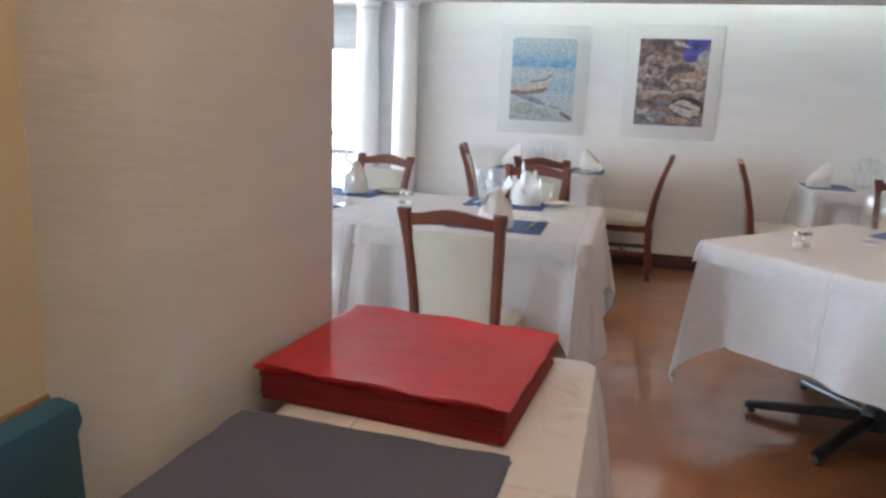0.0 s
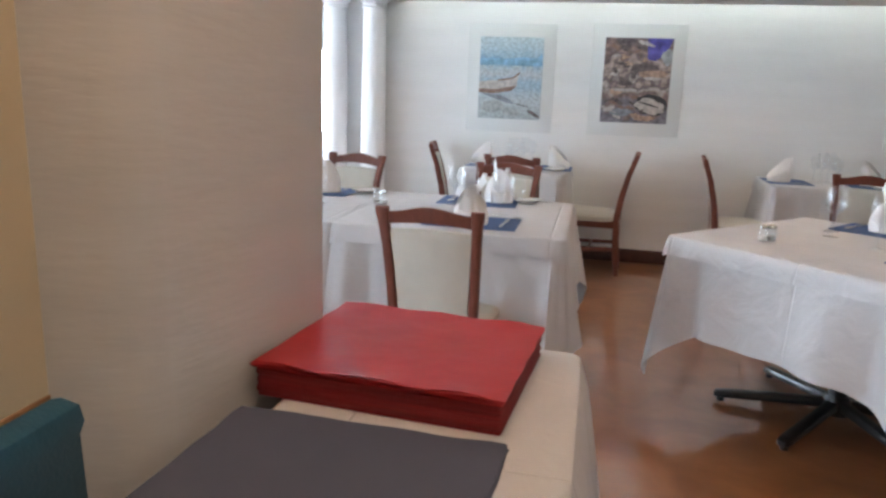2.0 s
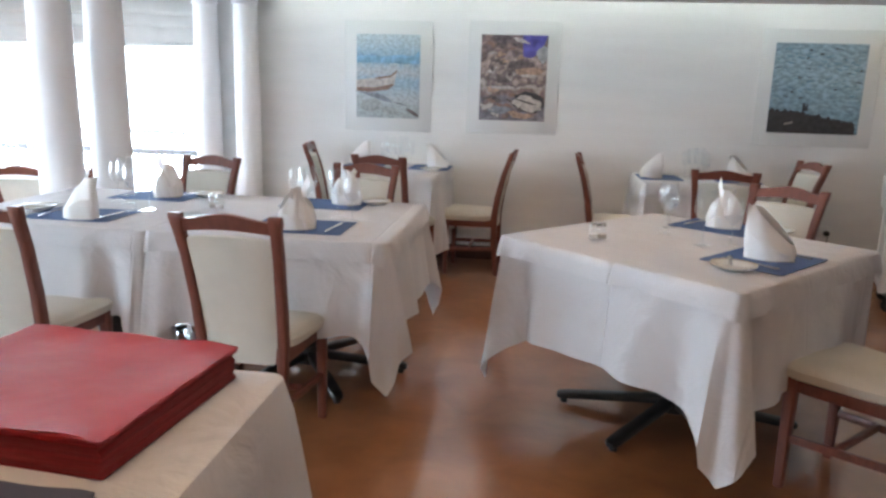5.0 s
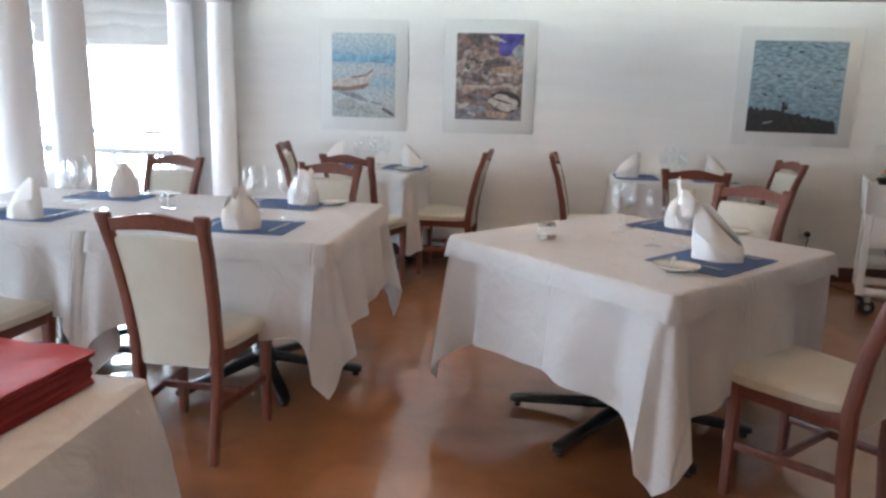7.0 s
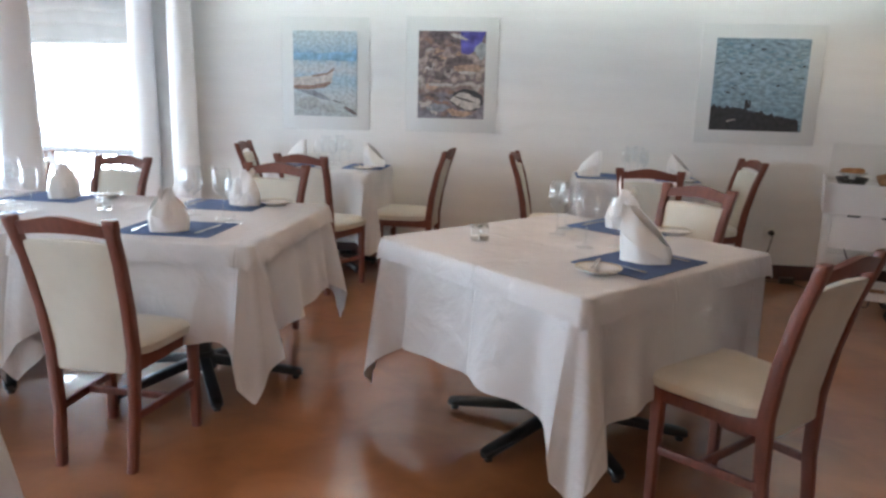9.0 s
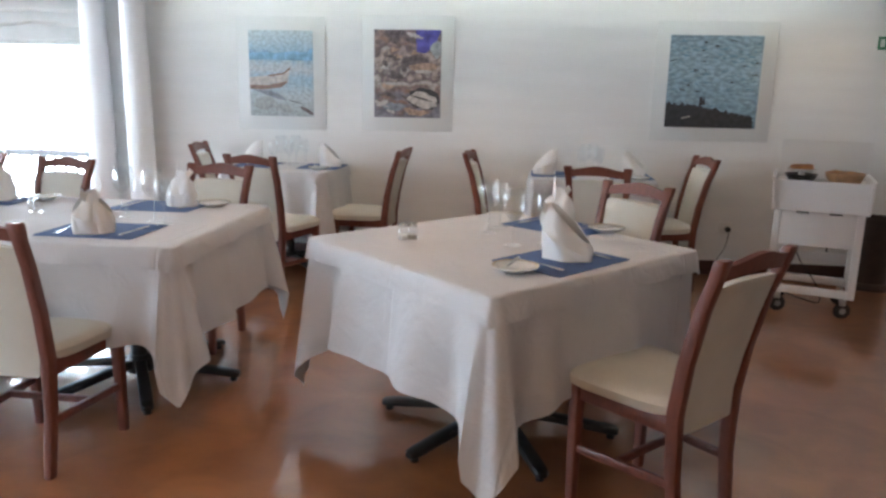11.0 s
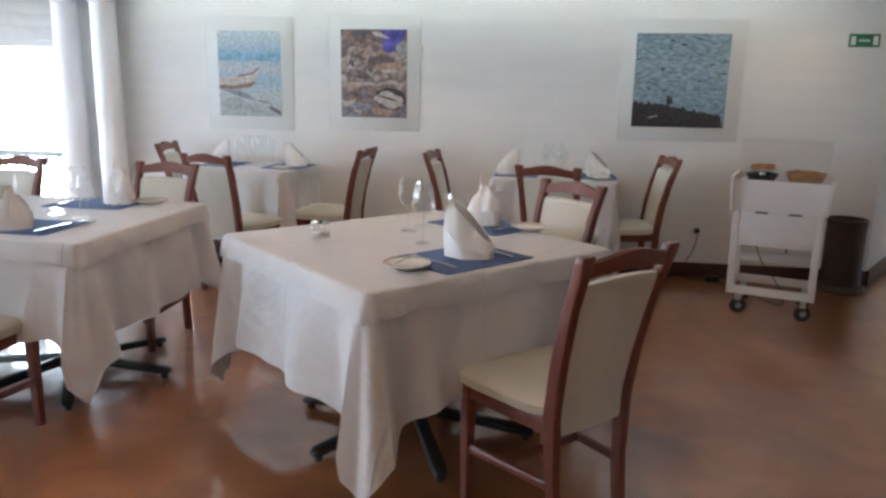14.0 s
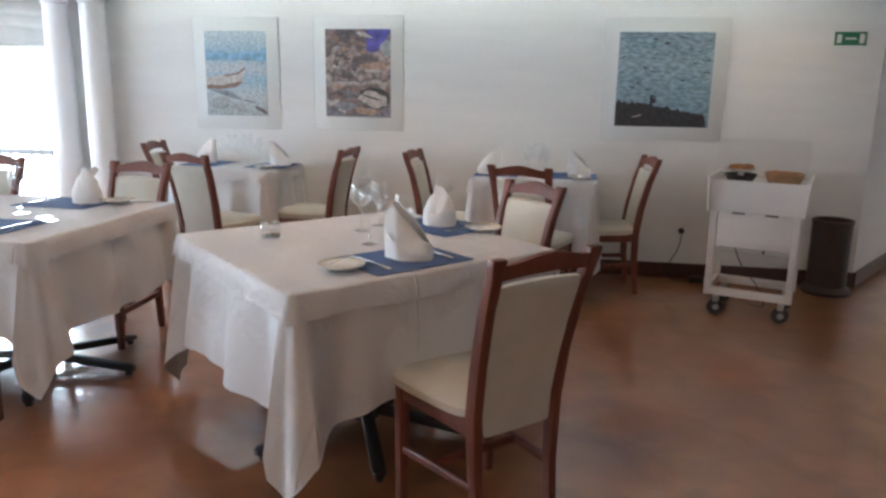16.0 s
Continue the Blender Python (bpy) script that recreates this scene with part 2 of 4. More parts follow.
def tube(bm, pts, r, n=8):
    pts = [Vector(p) for p in pts]
    rings = []
    for i, p in enumerate(pts):
        d = (pts[min(i + 1, len(pts) - 1)] - pts[max(i - 1, 0)]).normalized()
        side = d.cross(Vector((0.13, 0.21, 1))).normalized()
        up = side.cross(d)
        rings.append([p + r * (side * math.cos(2 * math.pi * k / n) + up * math.sin(2 * math.pi * k / n)) for k in range(n)])
    return loft(bm, rings)


def prism(outline, z0, z1, bm=None):
    bm = bm or bmesh.new()
    return loft(bm, [[Vector((x, y, z)) for x, y in outline] for z in (z0, z1)])


def setting(name, bm, mat, label, category):
    return tagged(part(name, bm, mat), label, category, kind="structure")


# ---- the room ----
WALL_Y = 5.85
setting("floor", prism([(-2.25, -3.0), (6.6, -3.0), (6.6, 8.2), (-2.25, 8.2)], -0.12, 0.0), FLOOR, "polished orange brown floor with blurred reflections", "floor")
setting("floor_low", prism([(-7.0, -3.0), (-2.25, -3.0), (-2.25, 8.2), (-7.0, 8.2)], -0.22, -0.10), FLOOR, "polished brown floor a low step down by the windows", "floor")
setting("wall_north", block(-2.0, 3.86, WALL_Y, WALL_Y + 0.2, 0, 2.6), PLASTER, "white wall with fine horizontal wallpaper relief", "wall")
setting("wall_oblique", prism([(3.86, WALL_Y), (4.42, 6.72), (4.25, 6.84), (3.86, 6.05)], 0, 2.6), PLASTER, "white wall turning away into a passage", "wall")
setting("wall_passage", block(3.4, 6.6, 8.0, 8.2, 0, 2.6), CREAM, "cream end wall of the passage", "wall")
setting("wall_east", block(6.6, 6.8, -3.0, 8.2, 0, 2.6), PLASTER, "white side wall", "wall")
setting("wall_south", block(-7.0, 6.8, -3.2, -3.0, -0.2, 2.6), PLASTER, "white wall behind the sideboard aisle", "wall")
setting("wall_booth", block(-0.86, -0.70, -3.0, 0.80, 0, 2.6), CREAM, "cream painted wall above a teal bench", "wall")
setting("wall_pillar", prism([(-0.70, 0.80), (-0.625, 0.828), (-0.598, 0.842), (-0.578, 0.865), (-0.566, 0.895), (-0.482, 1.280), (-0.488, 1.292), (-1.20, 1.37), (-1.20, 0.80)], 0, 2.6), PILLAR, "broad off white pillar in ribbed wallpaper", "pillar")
setting("wall_return", block(-2.2, -2.0, WALL_Y, 6.5, -0.1, 2.6), PLASTER, "white return wall behind the columns", "wall")
setting("ceiling", block(-7.0, 6.8, -3.2, 5.0, 2.5, 2.7), CEIL, "plain white ceiling", "ceiling")
setting("ceiling_soffit", block(-2.0, 6.6, 5.0, 5.5, 1.950, 1.975), CEIL, "lowered white ceiling edge hiding a light strip", "ceiling")
setting("ceiling_north", block(-7.0, 6.8, 5.0, 8.2, 2.5, 2.7), CEIL, "white ceiling above the soffit", "ceiling")
setting("ceiling_beam", block(-7.0, -1.55, 5.55, 5.95, 1.985, 2.5), CEIL, "white beam carried by round columns", "beam")
setting("ceiling_beam_inner", block(-2.33, -1.8, 3.6, 4.4, 2.0, 2.5), CEIL, "white beam block over the paired columns", "beam")
setting("baseboard", block(-2.0, 3.86, WALL_Y - 0.018, WALL_Y, 0, 0.11, bevel=0.003), SKIRT, "dark wood skirting board", "skirting")
setting("baseboard_oblique", beam(bmesh.new(), (3.87, WALL_Y - 0.01, 0.055), (4.43, 6.71, 0.055), 0.018, 0.11), SKIRT, "dark wood skirting board", "skirting")
setting("baseboard_passage", block(3.4, 6.6, 7.98, 8.0, 0, 0.11), SKIRT, "dark wood skirting board", "skirting")
setting("trim_step", block(-2.29, -2.25, -3.0, 8.2, -0.1, 0.004, bevel=0.004), SKIRT, "dark wood nosing of a low step", "step")

setting("ceiling_upstand", block(-2.0, 6.6, 5.0, 5.05, 1.975, 2.5), CEIL, "white upstand behind the light strip", "ceiling")
setting("ceiling_shelf", block(-2.0, 6.6, 5.05, 5.49, 2.18, 2.198), CEIL, "narrow shelf that carries the light strip", "ceiling")
cove = tagged(part("cove_light_strip", block(-1.7, 3.3, 5.42, 5.48, 2.20, 2.215), COVEGLOW), "long white light strip hidden above the soffit", "light strip")


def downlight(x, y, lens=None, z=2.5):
    d = thing("downlight", pose(x, y, z), "small round unseen warm downlight placed in ceiling", "downlight", "warm ceiling downlights")
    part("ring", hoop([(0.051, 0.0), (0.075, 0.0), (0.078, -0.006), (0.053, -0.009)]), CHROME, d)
    part("lens", lathe([(0.0, 0.0), (0.05, 0.0), (0.05, -0.006), (0.0, -0.006)], 24), lens or FILLGLOW, d, "glowing warm lens")


# All out of view; rear, passage and mid-floor lamps are added as fill light.
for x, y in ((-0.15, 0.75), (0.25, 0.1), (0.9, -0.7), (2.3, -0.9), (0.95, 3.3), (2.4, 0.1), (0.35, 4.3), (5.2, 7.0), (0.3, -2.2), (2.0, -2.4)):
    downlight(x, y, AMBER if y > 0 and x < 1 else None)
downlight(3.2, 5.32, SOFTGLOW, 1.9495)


# glazed north front behind the columns and the west front
def window_front(name, m, width, panes):
    w = thing(name, m, "tall white framed window with a drawn pale blind", "window", kind="structure")
    step = width / panes
    for i in range(panes):
        x0, x1 = i * step, (i + 1) * step
        part("window_frame", block(x0 - 0.02, x0 + 0.02, -0.03, 0.03, -0.1, 2.5), FRAMEW, w)
        for z0, z1 in ((-0.02, 0.68), (0.73, 2.45)):
            p = part("pane", block(x0 + 0.02, x1 - 0.02, -0.004, 0.004, z0, z1), PANE, w)
            p.visible_shadow = False
    part("window_frame", block(width - 0.02, width + 0.02, -0.03, 0.03, -0.1, 2.5), FRAMEW, w)
    part("window_sill", block(0, width, -0.10, 0.06, 0.68, 0.73, bevel=0.006), SILL, w)
    part("window_frame", block(0, width, -0.03, 0.03, -0.1, -0.02), FRAMEW, w)
    part("window_head", block(0, width, -0.05, 0.05, 2.45, 2.6), FRAMEW, w)
    return w


window_front("window_1", pose(-7.0, 6.42, 0), 4.8, 3)
window_front("window_2", pose(-6.95, -2.6, 0, 0, 0, 90), 9.0, 6)
setting("wall_west", block(-7.1, -6.9, -3.0, -2.62, -0.2, 2.6), PLASTER, "white wall beside the windows", "wall")


def blind(m, width, bottom):
    b = thing("roman_blind", m, "pale translucent cloth blind pulled half down", "blind")
    bm = bmesh.new()
    rings = []
    for k in range(13):
        z = bottom + (2.42 - bottom) * k / 12
        sag = 0.018 * abs(math.sin(k * 1.57))
        rings.append([Vector((width * i / 24, -sag * (1 + 0.5 * math.sin(i * 0.9 + k)), z - 0.012 * math.sin(math.pi * (i % 8) / 8))) for i in range(25)])
    loft(bm, rings, close=False)
    c = part("cloth", bm, BLIND, b)
    c.modifiers.new("thickness", "SOLIDIFY").thickness = 0.003
    for j, (z0, z1, dip, proud) in enumerate(((1.80, 1.93, 0.030, 0.030), (1.90, 2.03, 0.022, 0.044), (2.0, 2.42, 0.0, 0.055))):
        bm = bmesh.new()
        rings = []
        for k in range(5):
            f = k / 4
            rings.append([Vector((width * i / 32, -proud - 0.014 * math.sin(math.pi * f), z0 + (z1 - z0) * f - dip * (1 - f) * abs(math.sin(math.pi * i / 16)))) for i in range(33)])
        loft(bm, rings, close=False)
        c = part("gathered_fold", bm, BLIND, b)
        c.modifiers.new("thickness", "SOLIDIFY").thickness = 0.003
    part("hem_bar", block(0, width, -0.012, 0.012, bottom - 0.012, bottom + 0.012, bevel=0.004), FRAMEW, b, "white hem bar")


for i in range(3):
    blind(pose(-6.98 + 1.6 * i, 6.33, 0), 1.592, 1.625)


def column(x, y, z0, k=1.0):
    c = thing("round_column", pose(x, y, z0), "slim white painted round column with moulded capital", "column", "white columns")
    top = 2.0 - z0
    part("shaft", lathe([(r * k, z) for r, z in [(0.092, 0.06), (0.09, 0.3), (0.088, top * 0.6), (0.080, top - 0.08)]], 32), COLUMN, c)
    part("base", lathe([(r * k, z) for r, z in [(0.12, 0.0), (0.12, 0.03), (0.105, 0.04), (0.108, 0.055), (0.092, 0.065)]], 32), COLUMN, c)
    part("capital", lathe([(r * k, z) for r, z in [(0.081, top - 0.085), (0.093, top - 0.075), (0.083, top - 0.062), (0.088, top - 0.045), (0.112, top - 0.02), (0.118, top), (0.0, top)]], 32), COLUMN, c)


column(-2.135, 3.90, 0, 1.3)
column(-1.975, 4.14, 0, 1.24)
column(-2.115, 5.74, 0, 1.1)
column(-1.78, 5.71, 0, 1.1)

# terrace and bright distance outside
setting("ground", block(-30, 8, 6.6, 40, -0.35, -0.25), TERRACE, "pale terrace paving in bright daylight", "terrace")
setting("ground_west", block(-30, -7.1, -12, 6.6, -0.35, -0.25), TERRACE, "pale terrace paving in bright daylight", "terrace")
setting("backdrop", block(-14, -1.6, 9.6, 9.62, -0.25, 5.5), SKYGLOW, "blown out bright sky and sea beyond the terrace", "backdrop")
setting("backdrop_west", block(-12.02, -12, -9, 9.6, -0.25, 5.5), WESTGLOW, "blown out bright sky beyond the terrace", "backdrop")
rail = thing("terrace_railing", pose(-7, 8.6, -0.25), "white slatted terrace railing in bright light", "railing")
part("handrail", block(-4, 4.9, -0.03, 0.03, 0.95, 1.0), SILL, rail)
for i in range(60):
    part("baluster", block(-3.9 + 0.148 * i, -3.87 + 0.148 * i, -0.012, 0.012, 0, 0.95), SILL, rail)

# teal bench back along the booth wall
bench = thing("bench_back", pose(-0.685, 0.875, 0.02), "teal upholstered bench back with rounded top", "bench")
bm = bmesh.new()
prof = [(0.0, 0.1), (0.055, 0.1), (0.06, 0.5), (0.05, 0.79), (0.057, 0.81), (0.052, 0.835), (0.03, 0.846), (0.004, 0.842)]
loft(bm, [[Vector((x - 0.03, y, z)) for x, z in prof] for y in (-3.4, -0.6, -0.3, -0.1, -0.03, 0.0)])
part("upholstery", bm, TEAL, bench)
part("plinth", block(-0.03, 0.02, -3.4, 0.0, -0.02, 0.1), SKIRT, bench)
part("top_rail", block(-0.028, -0.012, -3.4, -0.02, 0.843, 0.851, bevel=0.002), WICKER, bench, "thin tan top edge")


# ---- chairs ----
def chair(m):
    c = thing("dining_chair", m, "red brown wooden dining chair with cream upholstered seat and back", "chair", "dining chairs")
    posts = [(0.134, -0.195, 0.0, 0.030, 0.036), (0.142, -0.170, 0.22, 0.032, 0.040), (0.150, -0.166, 0.42, 0.034, 0.046), (0.155, -0.188, 0.58, 0.034, 0.044), (0.163, -0.228, 0.75, 0.035, 0.040), (0.169, -0.262, 0.845, 0.037, 0.036), (0.171, -0.272, 0.880, 0.046, 0.034), (0.171, -0.277, 0.898, 0.048, 0.032), (0.171, -0.279, 0.903, 0.042, 0.026)]
    for s in (-1, 1):
        rings = [[Vector((s * x + a, y + b, z)) for a, b in soft_rect(w, d, 0.007)] for x, y, z, w, d in posts]
        part("back_post", loft(bmesh.new(), rings), WOOD, c)
        rings = [[Vector((s * 0.178 + a, 0.178 + b, z)) for a, b in soft_rect(w, w, 0.006)] for z, w in ((0.0, 0.031), (0.3, 0.038), (0.42, 0.042))]
        part("front_leg", loft(bmesh.new(), rings), WOOD, c)
        part("side_rail", beam(bmesh.new(), (s * 0.152, -0.16, 0.385), (s * 0.176, 0.17, 0.385), 0.024, 0.055), WOOD, c)
        part("stretcher", beam(bmesh.new(), (s * 0.149, -0.165, 0.20), (s * 0.177, 0.17, 0.185), 0.020, 0.028), WOOD, c)
    part("front_rail", beam(bmesh.new(), (-0.17, 0.18, 0.385), (0.17, 0.18, 0.385), 0.024, 0.055), WOOD, c)
    part("rear_rail", beam(bmesh.new(), (-0.14, -0.165, 0.385), (0.14, -0.165, 0.385), 0.024, 0.055), WOOD, c)
    part("cross_stretcher", beam(bmesh.new(), (-0.16, 0.02, 0.192), (0.16, 0.02, 0.192), 0.018, 0.026), WOOD, c)
    # arched crest rail with raised ears
    rings = []
    for i in range(17):
        u = -1 + 2 * i / 16
        x = 0.158 * u
        arch = 0.024 * (0.5 + 0.5 * math.cos(math.pi * u)) - 0.006
        low = 0.838 + 0.014 * (1 - u * u)
        y = -0.262 - 0.016 * (1 - u * u)
        hi = 0.890 + arch
        lean = (hi - low) * 0.26
        rings.append([Vector((x, y + a, low)) for a in (0.016, -0.008)] + [Vector((x, y - lean + a, hi)) for a in (-0.010, 0.012)])
    bm = loft(bmesh.new(), rings)
    bmesh.ops.bevel(bm, geom=[e for e in bm.edges if e.calc_face_angle(0) > 0.9], offset=0.004, segments=2, affect="EDGES")
    part("crest_rail", bm, WOOD, c)
    # padded back panel
    rows = [(0.356, -0.170, 0.118), (0.366, -0.168, 0.123), (0.44, -0.166, 0.130), (0.55, -0.184, 0.134), (0.68, -0.212, 0.140), (0.785, -0.240, 0.147), (0.812, -0.248, 0.146), (0.820, -0.251, 0.138)]
    rings = []
    for k, (z, y, w) in enumerate(rows):
        puff = 0.018 if 0 < k < len(rows) - 1 else 0.006
        ring = []
        for i in range(9):
            u = -1 + i / 4
            ring.append(Vector((w * u, y + 0.004 + puff * (1 - abs(u) ** 3), z + (0.006 * (1 - u * u) if k > 5 else 0))))
        for i in range(9):
            u = 1 - i / 4
            ring.append(Vector((w * u, y - 0.012 - 0.55 * puff * (1 - abs(u) ** 4), z + (0.006 * (1 - u * u) if k > 5 else 0))))
        rings.append(ring)
    part("backrest", loft(bmesh.new(), rings), FABRIC, c, "cream padded back panel")
    # cushioned seat, wider in front
    rings = []
    for z, grow in ((0.405, -0.010), (0.412, 0.0), (0.440, 0.004), (0.455, -0.006), (0.463, -0.03), (0.468, -0.08), (0.470, -0.15)):
        ring = []
        for i in range(40):
            a = 2 * math.pi * i / 40
            ca, sa = math.cos(a), math.sin(a)
            x = math.copysign(abs(ca) ** 0.42, ca)
            y = math.copysign(abs(sa) ** 0.42, sa)
            half = (0.178 + 0.022 * (y + 1)) + grow
            ring.append(Vector((x * half, 0.035 + y * (0.205 + grow), z)))
        rings.append(ring)
    part("seat", loft(bmesh.new(), rings), FABRIC, c, "cream padded seat")
    return c


first = chair(pose(-0.521, 2.671, 0, 0, 0, -1.2))
for x, y, z, rz in ((-1.412, 2.63, 0, 1), (-1.462, 3.955, 0, 169), (-0.498, 3.87, 0, 173), (-0.440, 4.952, 0, -15.5), (-0.959, 5.567, 0, -82), (0.046, 5.492, 0, 86.3),
                    (1.058, 5.425, 0, -95), (1.662, 4.86, 0, -16), (2.123, 5.435, 0, 100), (1.518, 3.672, 0, 137), (1.624, 2.61, 0, 44.2),
                    (-2.62, 4.42, -0.1, 8), (-2.95, 5.2, -0.1, 95)):
    copy_thing(first, pose(x, y, z, 0, 0, rz))


# ---- tables, cloths ----
def rounded(half, hy, r, s):
    """The point and outward normal at share s of the way round a rounded rectangle, and how near a corner it is."""
    sx, sy = 2 * (half - r), 2 * (hy - r)
    arc = math.pi / 2 * r
    total = 2 * (sx + sy) + 4 * arc
    d = (s % 1) * total
    legs = (((half, -hy + r), (0, 1), sy, (1, 0)), ((half - r, hy), (-1, 0), sx, (0, 1)), ((-half, hy - r), (0, -1), sy, (-1, 0)), ((-half + r, -hy), (1, 0), sx, (0, -1)))
    for p, t, length, nrm in legs:
        if d < length:
            near = min(d, length - d)
            return Vector((p[0] + t[0] * d, p[1] + t[1] * d, 0)), Vector((*nrm, 0)), near
        d -= length
        if d < arc:
            a = d / r
            c = Vector((p[0] + t[0] * length - nrm[0] * r, p[1] + t[1] * length - nrm[1] * r, 0))
            v = Vector((nrm[0] * math.cos(a) + t[0] * math.sin(a), nrm[1] * math.cos(a) + t[1] * math.sin(a), 0))
            return c + v * r, v, 0.0
        d -= arc
    return Vector((half, -hy + r, 0)), Vector((1, 0, 0)), 0.0


def perimeter(half, hy, r, per_side=44, per_arc=14):
    """Points, outward normals and distances from the corner round a rounded rectangle, close together at the corners."""
    out = []
    for sgn_x, sgn_y, length, swap in ((1, -1, 2 * (hy - r), 0), (1, 1, 2 * (half - r), 1), (-1, 1, 2 * (hy - r), 0), (-1, -1, 2 * (half - r), 1)):
        nrm = Vector((sgn_x, 0, 0)) if not swap else Vector((0, sgn_y, 0))
        t = Vector((-nrm.y, nrm.x, 0))
        start = Vector((sgn_x * half, sgn_y * (hy - r), 0)) if not swap else Vector((sgn_x * (half - r), sgn_y * hy, 0))
        for i in range(per_side):
            u = 0.5 - 0.5 * math.cos(math.pi * i / per_side)
            u = 0.6 * u + 0.4 * i / per_side
            out.append((start + t * (u * length), nrm, min(u, 1 - u) * length))
        c = start + t * length - nrm * r
        for i in range(per_arc):
            a = math.pi / 2 * i / per_arc
            v = nrm * math.cos(a) + t * math.sin(a)
            out.append((c + v * r, v, -abs(math.degrees(a) - 30) / 60))
    return out


def cloth_mesh(name, half, hy, top, drop, tip, mat, seed, flare=0.05, reach=0.30, ripple=0.016, rows=11, deep=1.0, snug=()):
    rnd = random.Random(seed)
    ph = [rnd.uniform(0, 6.28) for _ in range(10)]
    bm = bmesh.new()
    rings = []
    base = perimeter(half, hy, 0.03)
    n = len(base)
    rings.append([p - v * 0.026 + Vector((0, 0, top)) for p, v, d in base])
    rings.append([p - v * 0.008 + Vector((0, 0, top)) for p, v, d in base])
    rings.append([p + v * 0.0 + Vector((0, 0, top - 0.004)) for p, v, d in base])
    for k in range(1, rows + 1):
        f = k / rows
        ring = []
        for i, (p, v, d) in enumerate(base):
            a = 2 * math.pi * i / n
            d, e = max(d, 0.0), (d + 0.14 if d >= 0 else -0.14 * d)
            c = max(0.0, 1 - e / (reach + 0.14))
            length = drop + (tip - drop) * c ** 1.25 + min(1, 3 * drop) * (0.012 * math.sin(5 * a + ph[0]) + 0.008 * math.sin(13 * a + ph[1])) * (1 if drop > 0.2 else 0.4)
            wave = ripple * f * (math.sin(17 * a + ph[2]) + 0.7 * math.sin(29 * a + ph[3]) + 0.5 * math.sin(9 * a + ph[4]))
            calm = 0.4 if round((i - 51) / 58) % 4 in snug and c > 0 else 1.0
            fold = calm * deep * f * (0.080 * max(0, 1 - d / 0.10) ** 1.3 - 0.040 * math.exp(-((d - 0.13) / 0.045) ** 2))
            out = flare * (calm if calm == 1 else 0.5) * f ** 0.8 + wave * (1 - 0.5 * c) + fold - 0.085 * f * c ** 0.7 * min(1, 2 * drop) + 0.004
            ring.append(p + v * out + Vector((0, 0, top - 0.004 - length * f)))
        rings.append(ring)
    loft(bm, rings, cap=False)
    bm.verts.ensure_lookup_table()
    bm.faces.new([bm.verts[i] for i in range(n)][::-1])
    return finish(name, bm, mat)


def table(x, y, rz, half, hy, base_rz, seed, drop, tip, group, hub=None, arms=6, reach=0.44, sweep=0.22, level=0.0, snug=()):
    t = thing("dining_table", pose(x, y, level, 0, 0, rz), "dining table on a black steel star foot under white linen", "table", group)
    part("tabletop", block(-half, half, -hy, hy, 0.715, 0.743, bevel=0.004), WOOD, t)
    hx, hz = hub or (0, 0)
    part("pedestal", lathe([(0.038, 0.05), (0.036, 0.66), (0.15, 0.70), (0.15, 0.714)], 20, at=(hx, hz, 0)), STEEL, t, "black steel post")
    part("hub", lathe([(0.0, 0.03), (0.060, 0.03), (0.062, 0.075), (0.045, 0.11), (0.0, 0.11)], 20, at=(hx, hz, 0)), STEEL, t)
    for i in range(arms):
        a = radians(base_rz - rz + 360 / arms * i)
        d = Vector((math.cos(a), math.sin(a), 0))
        c = Vector((hx, hz, 0))
        rings = []
        side = Vector((-d.y, d.x, 0))
        for q, z, w, h in ((0.03, 0.072, 0.050, 0.040), (0.15, 0.062, 0.050, 0.036), (reach - 0.05, 0.036, 0.054, 0.030), (reach - 0.01, 0.032, 0.048, 0.028), (reach, 0.030, 0.030, 0.020)):
            rings.append([c + d * q + side * u + Vector((0, 0, z + v)) for u, v in soft_rect(w, h, 0.009)])
        arm = part("foot_arm", loft(bmesh.new(), rings), STEEL, t)
        part("glide", lathe([(0.0, 0.0), (0.016, 0.0), (0.016, 0.018), (0.0, 0.018)], 12, at=c + d * (reach - 0.03)), BLACK, arm)
    me = cloth_mesh("tablecloth", half + 0.006, hy + 0.006, 0.7445, drop, tip, LINEN, seed, reach=sweep, snug=snug)
    cl = tagged(new("tablecloth", me), "white linen tablecloth hanging in folds to pointed corners", "tablecloth", "white tablecloths")
    cl.matrix_basis = pose(x, y, level, 0, 0, rz)
    me = cloth_mesh("top_cloth", half + 0.016, hy + 0.016, 0.7475, 0.068, 0.09, LINEN, seed + 50, flare=0.016, ripple=0.005, rows=3, reach=0.12, deep=0.1)
    tc = tagged(new("top_cloth", me), "short white top cloth with creases over the tablecloth", "tablecloth", "white top cloths")
    tc.matrix_basis = pose(x, y, level, 0, 0, rz)
    return t


table(1.089, 3.122, 46.8, 0.524, 0.510, 172, 1, 0.37, 0.635, "square dining tables", hub=(0.012, -0.004), reach=0.485, snug=(3,))
table(-0.557, 3.305, 0, 0.472, 0.490, 2, 2, 0.365, 0.60, "square dining tables", hub=(0.004, 0.057), reach=0.47, sweep=0.10)
table(-1.515, 3.305, 0, 0.466, 0.490, 10, 3, 0.365, 0.57, "square dining tables", sweep=0.10)
table(-0.56, 5.53, -3, 0.37, 0.29, 20, 4, 0.45, 0.58, "small wall tables", reach=0.34)
table(1.63, 5.53, 0, 0.40, 0.29, 15, 5, 0.45, 0.58, "small wall tables", reach=0.34)
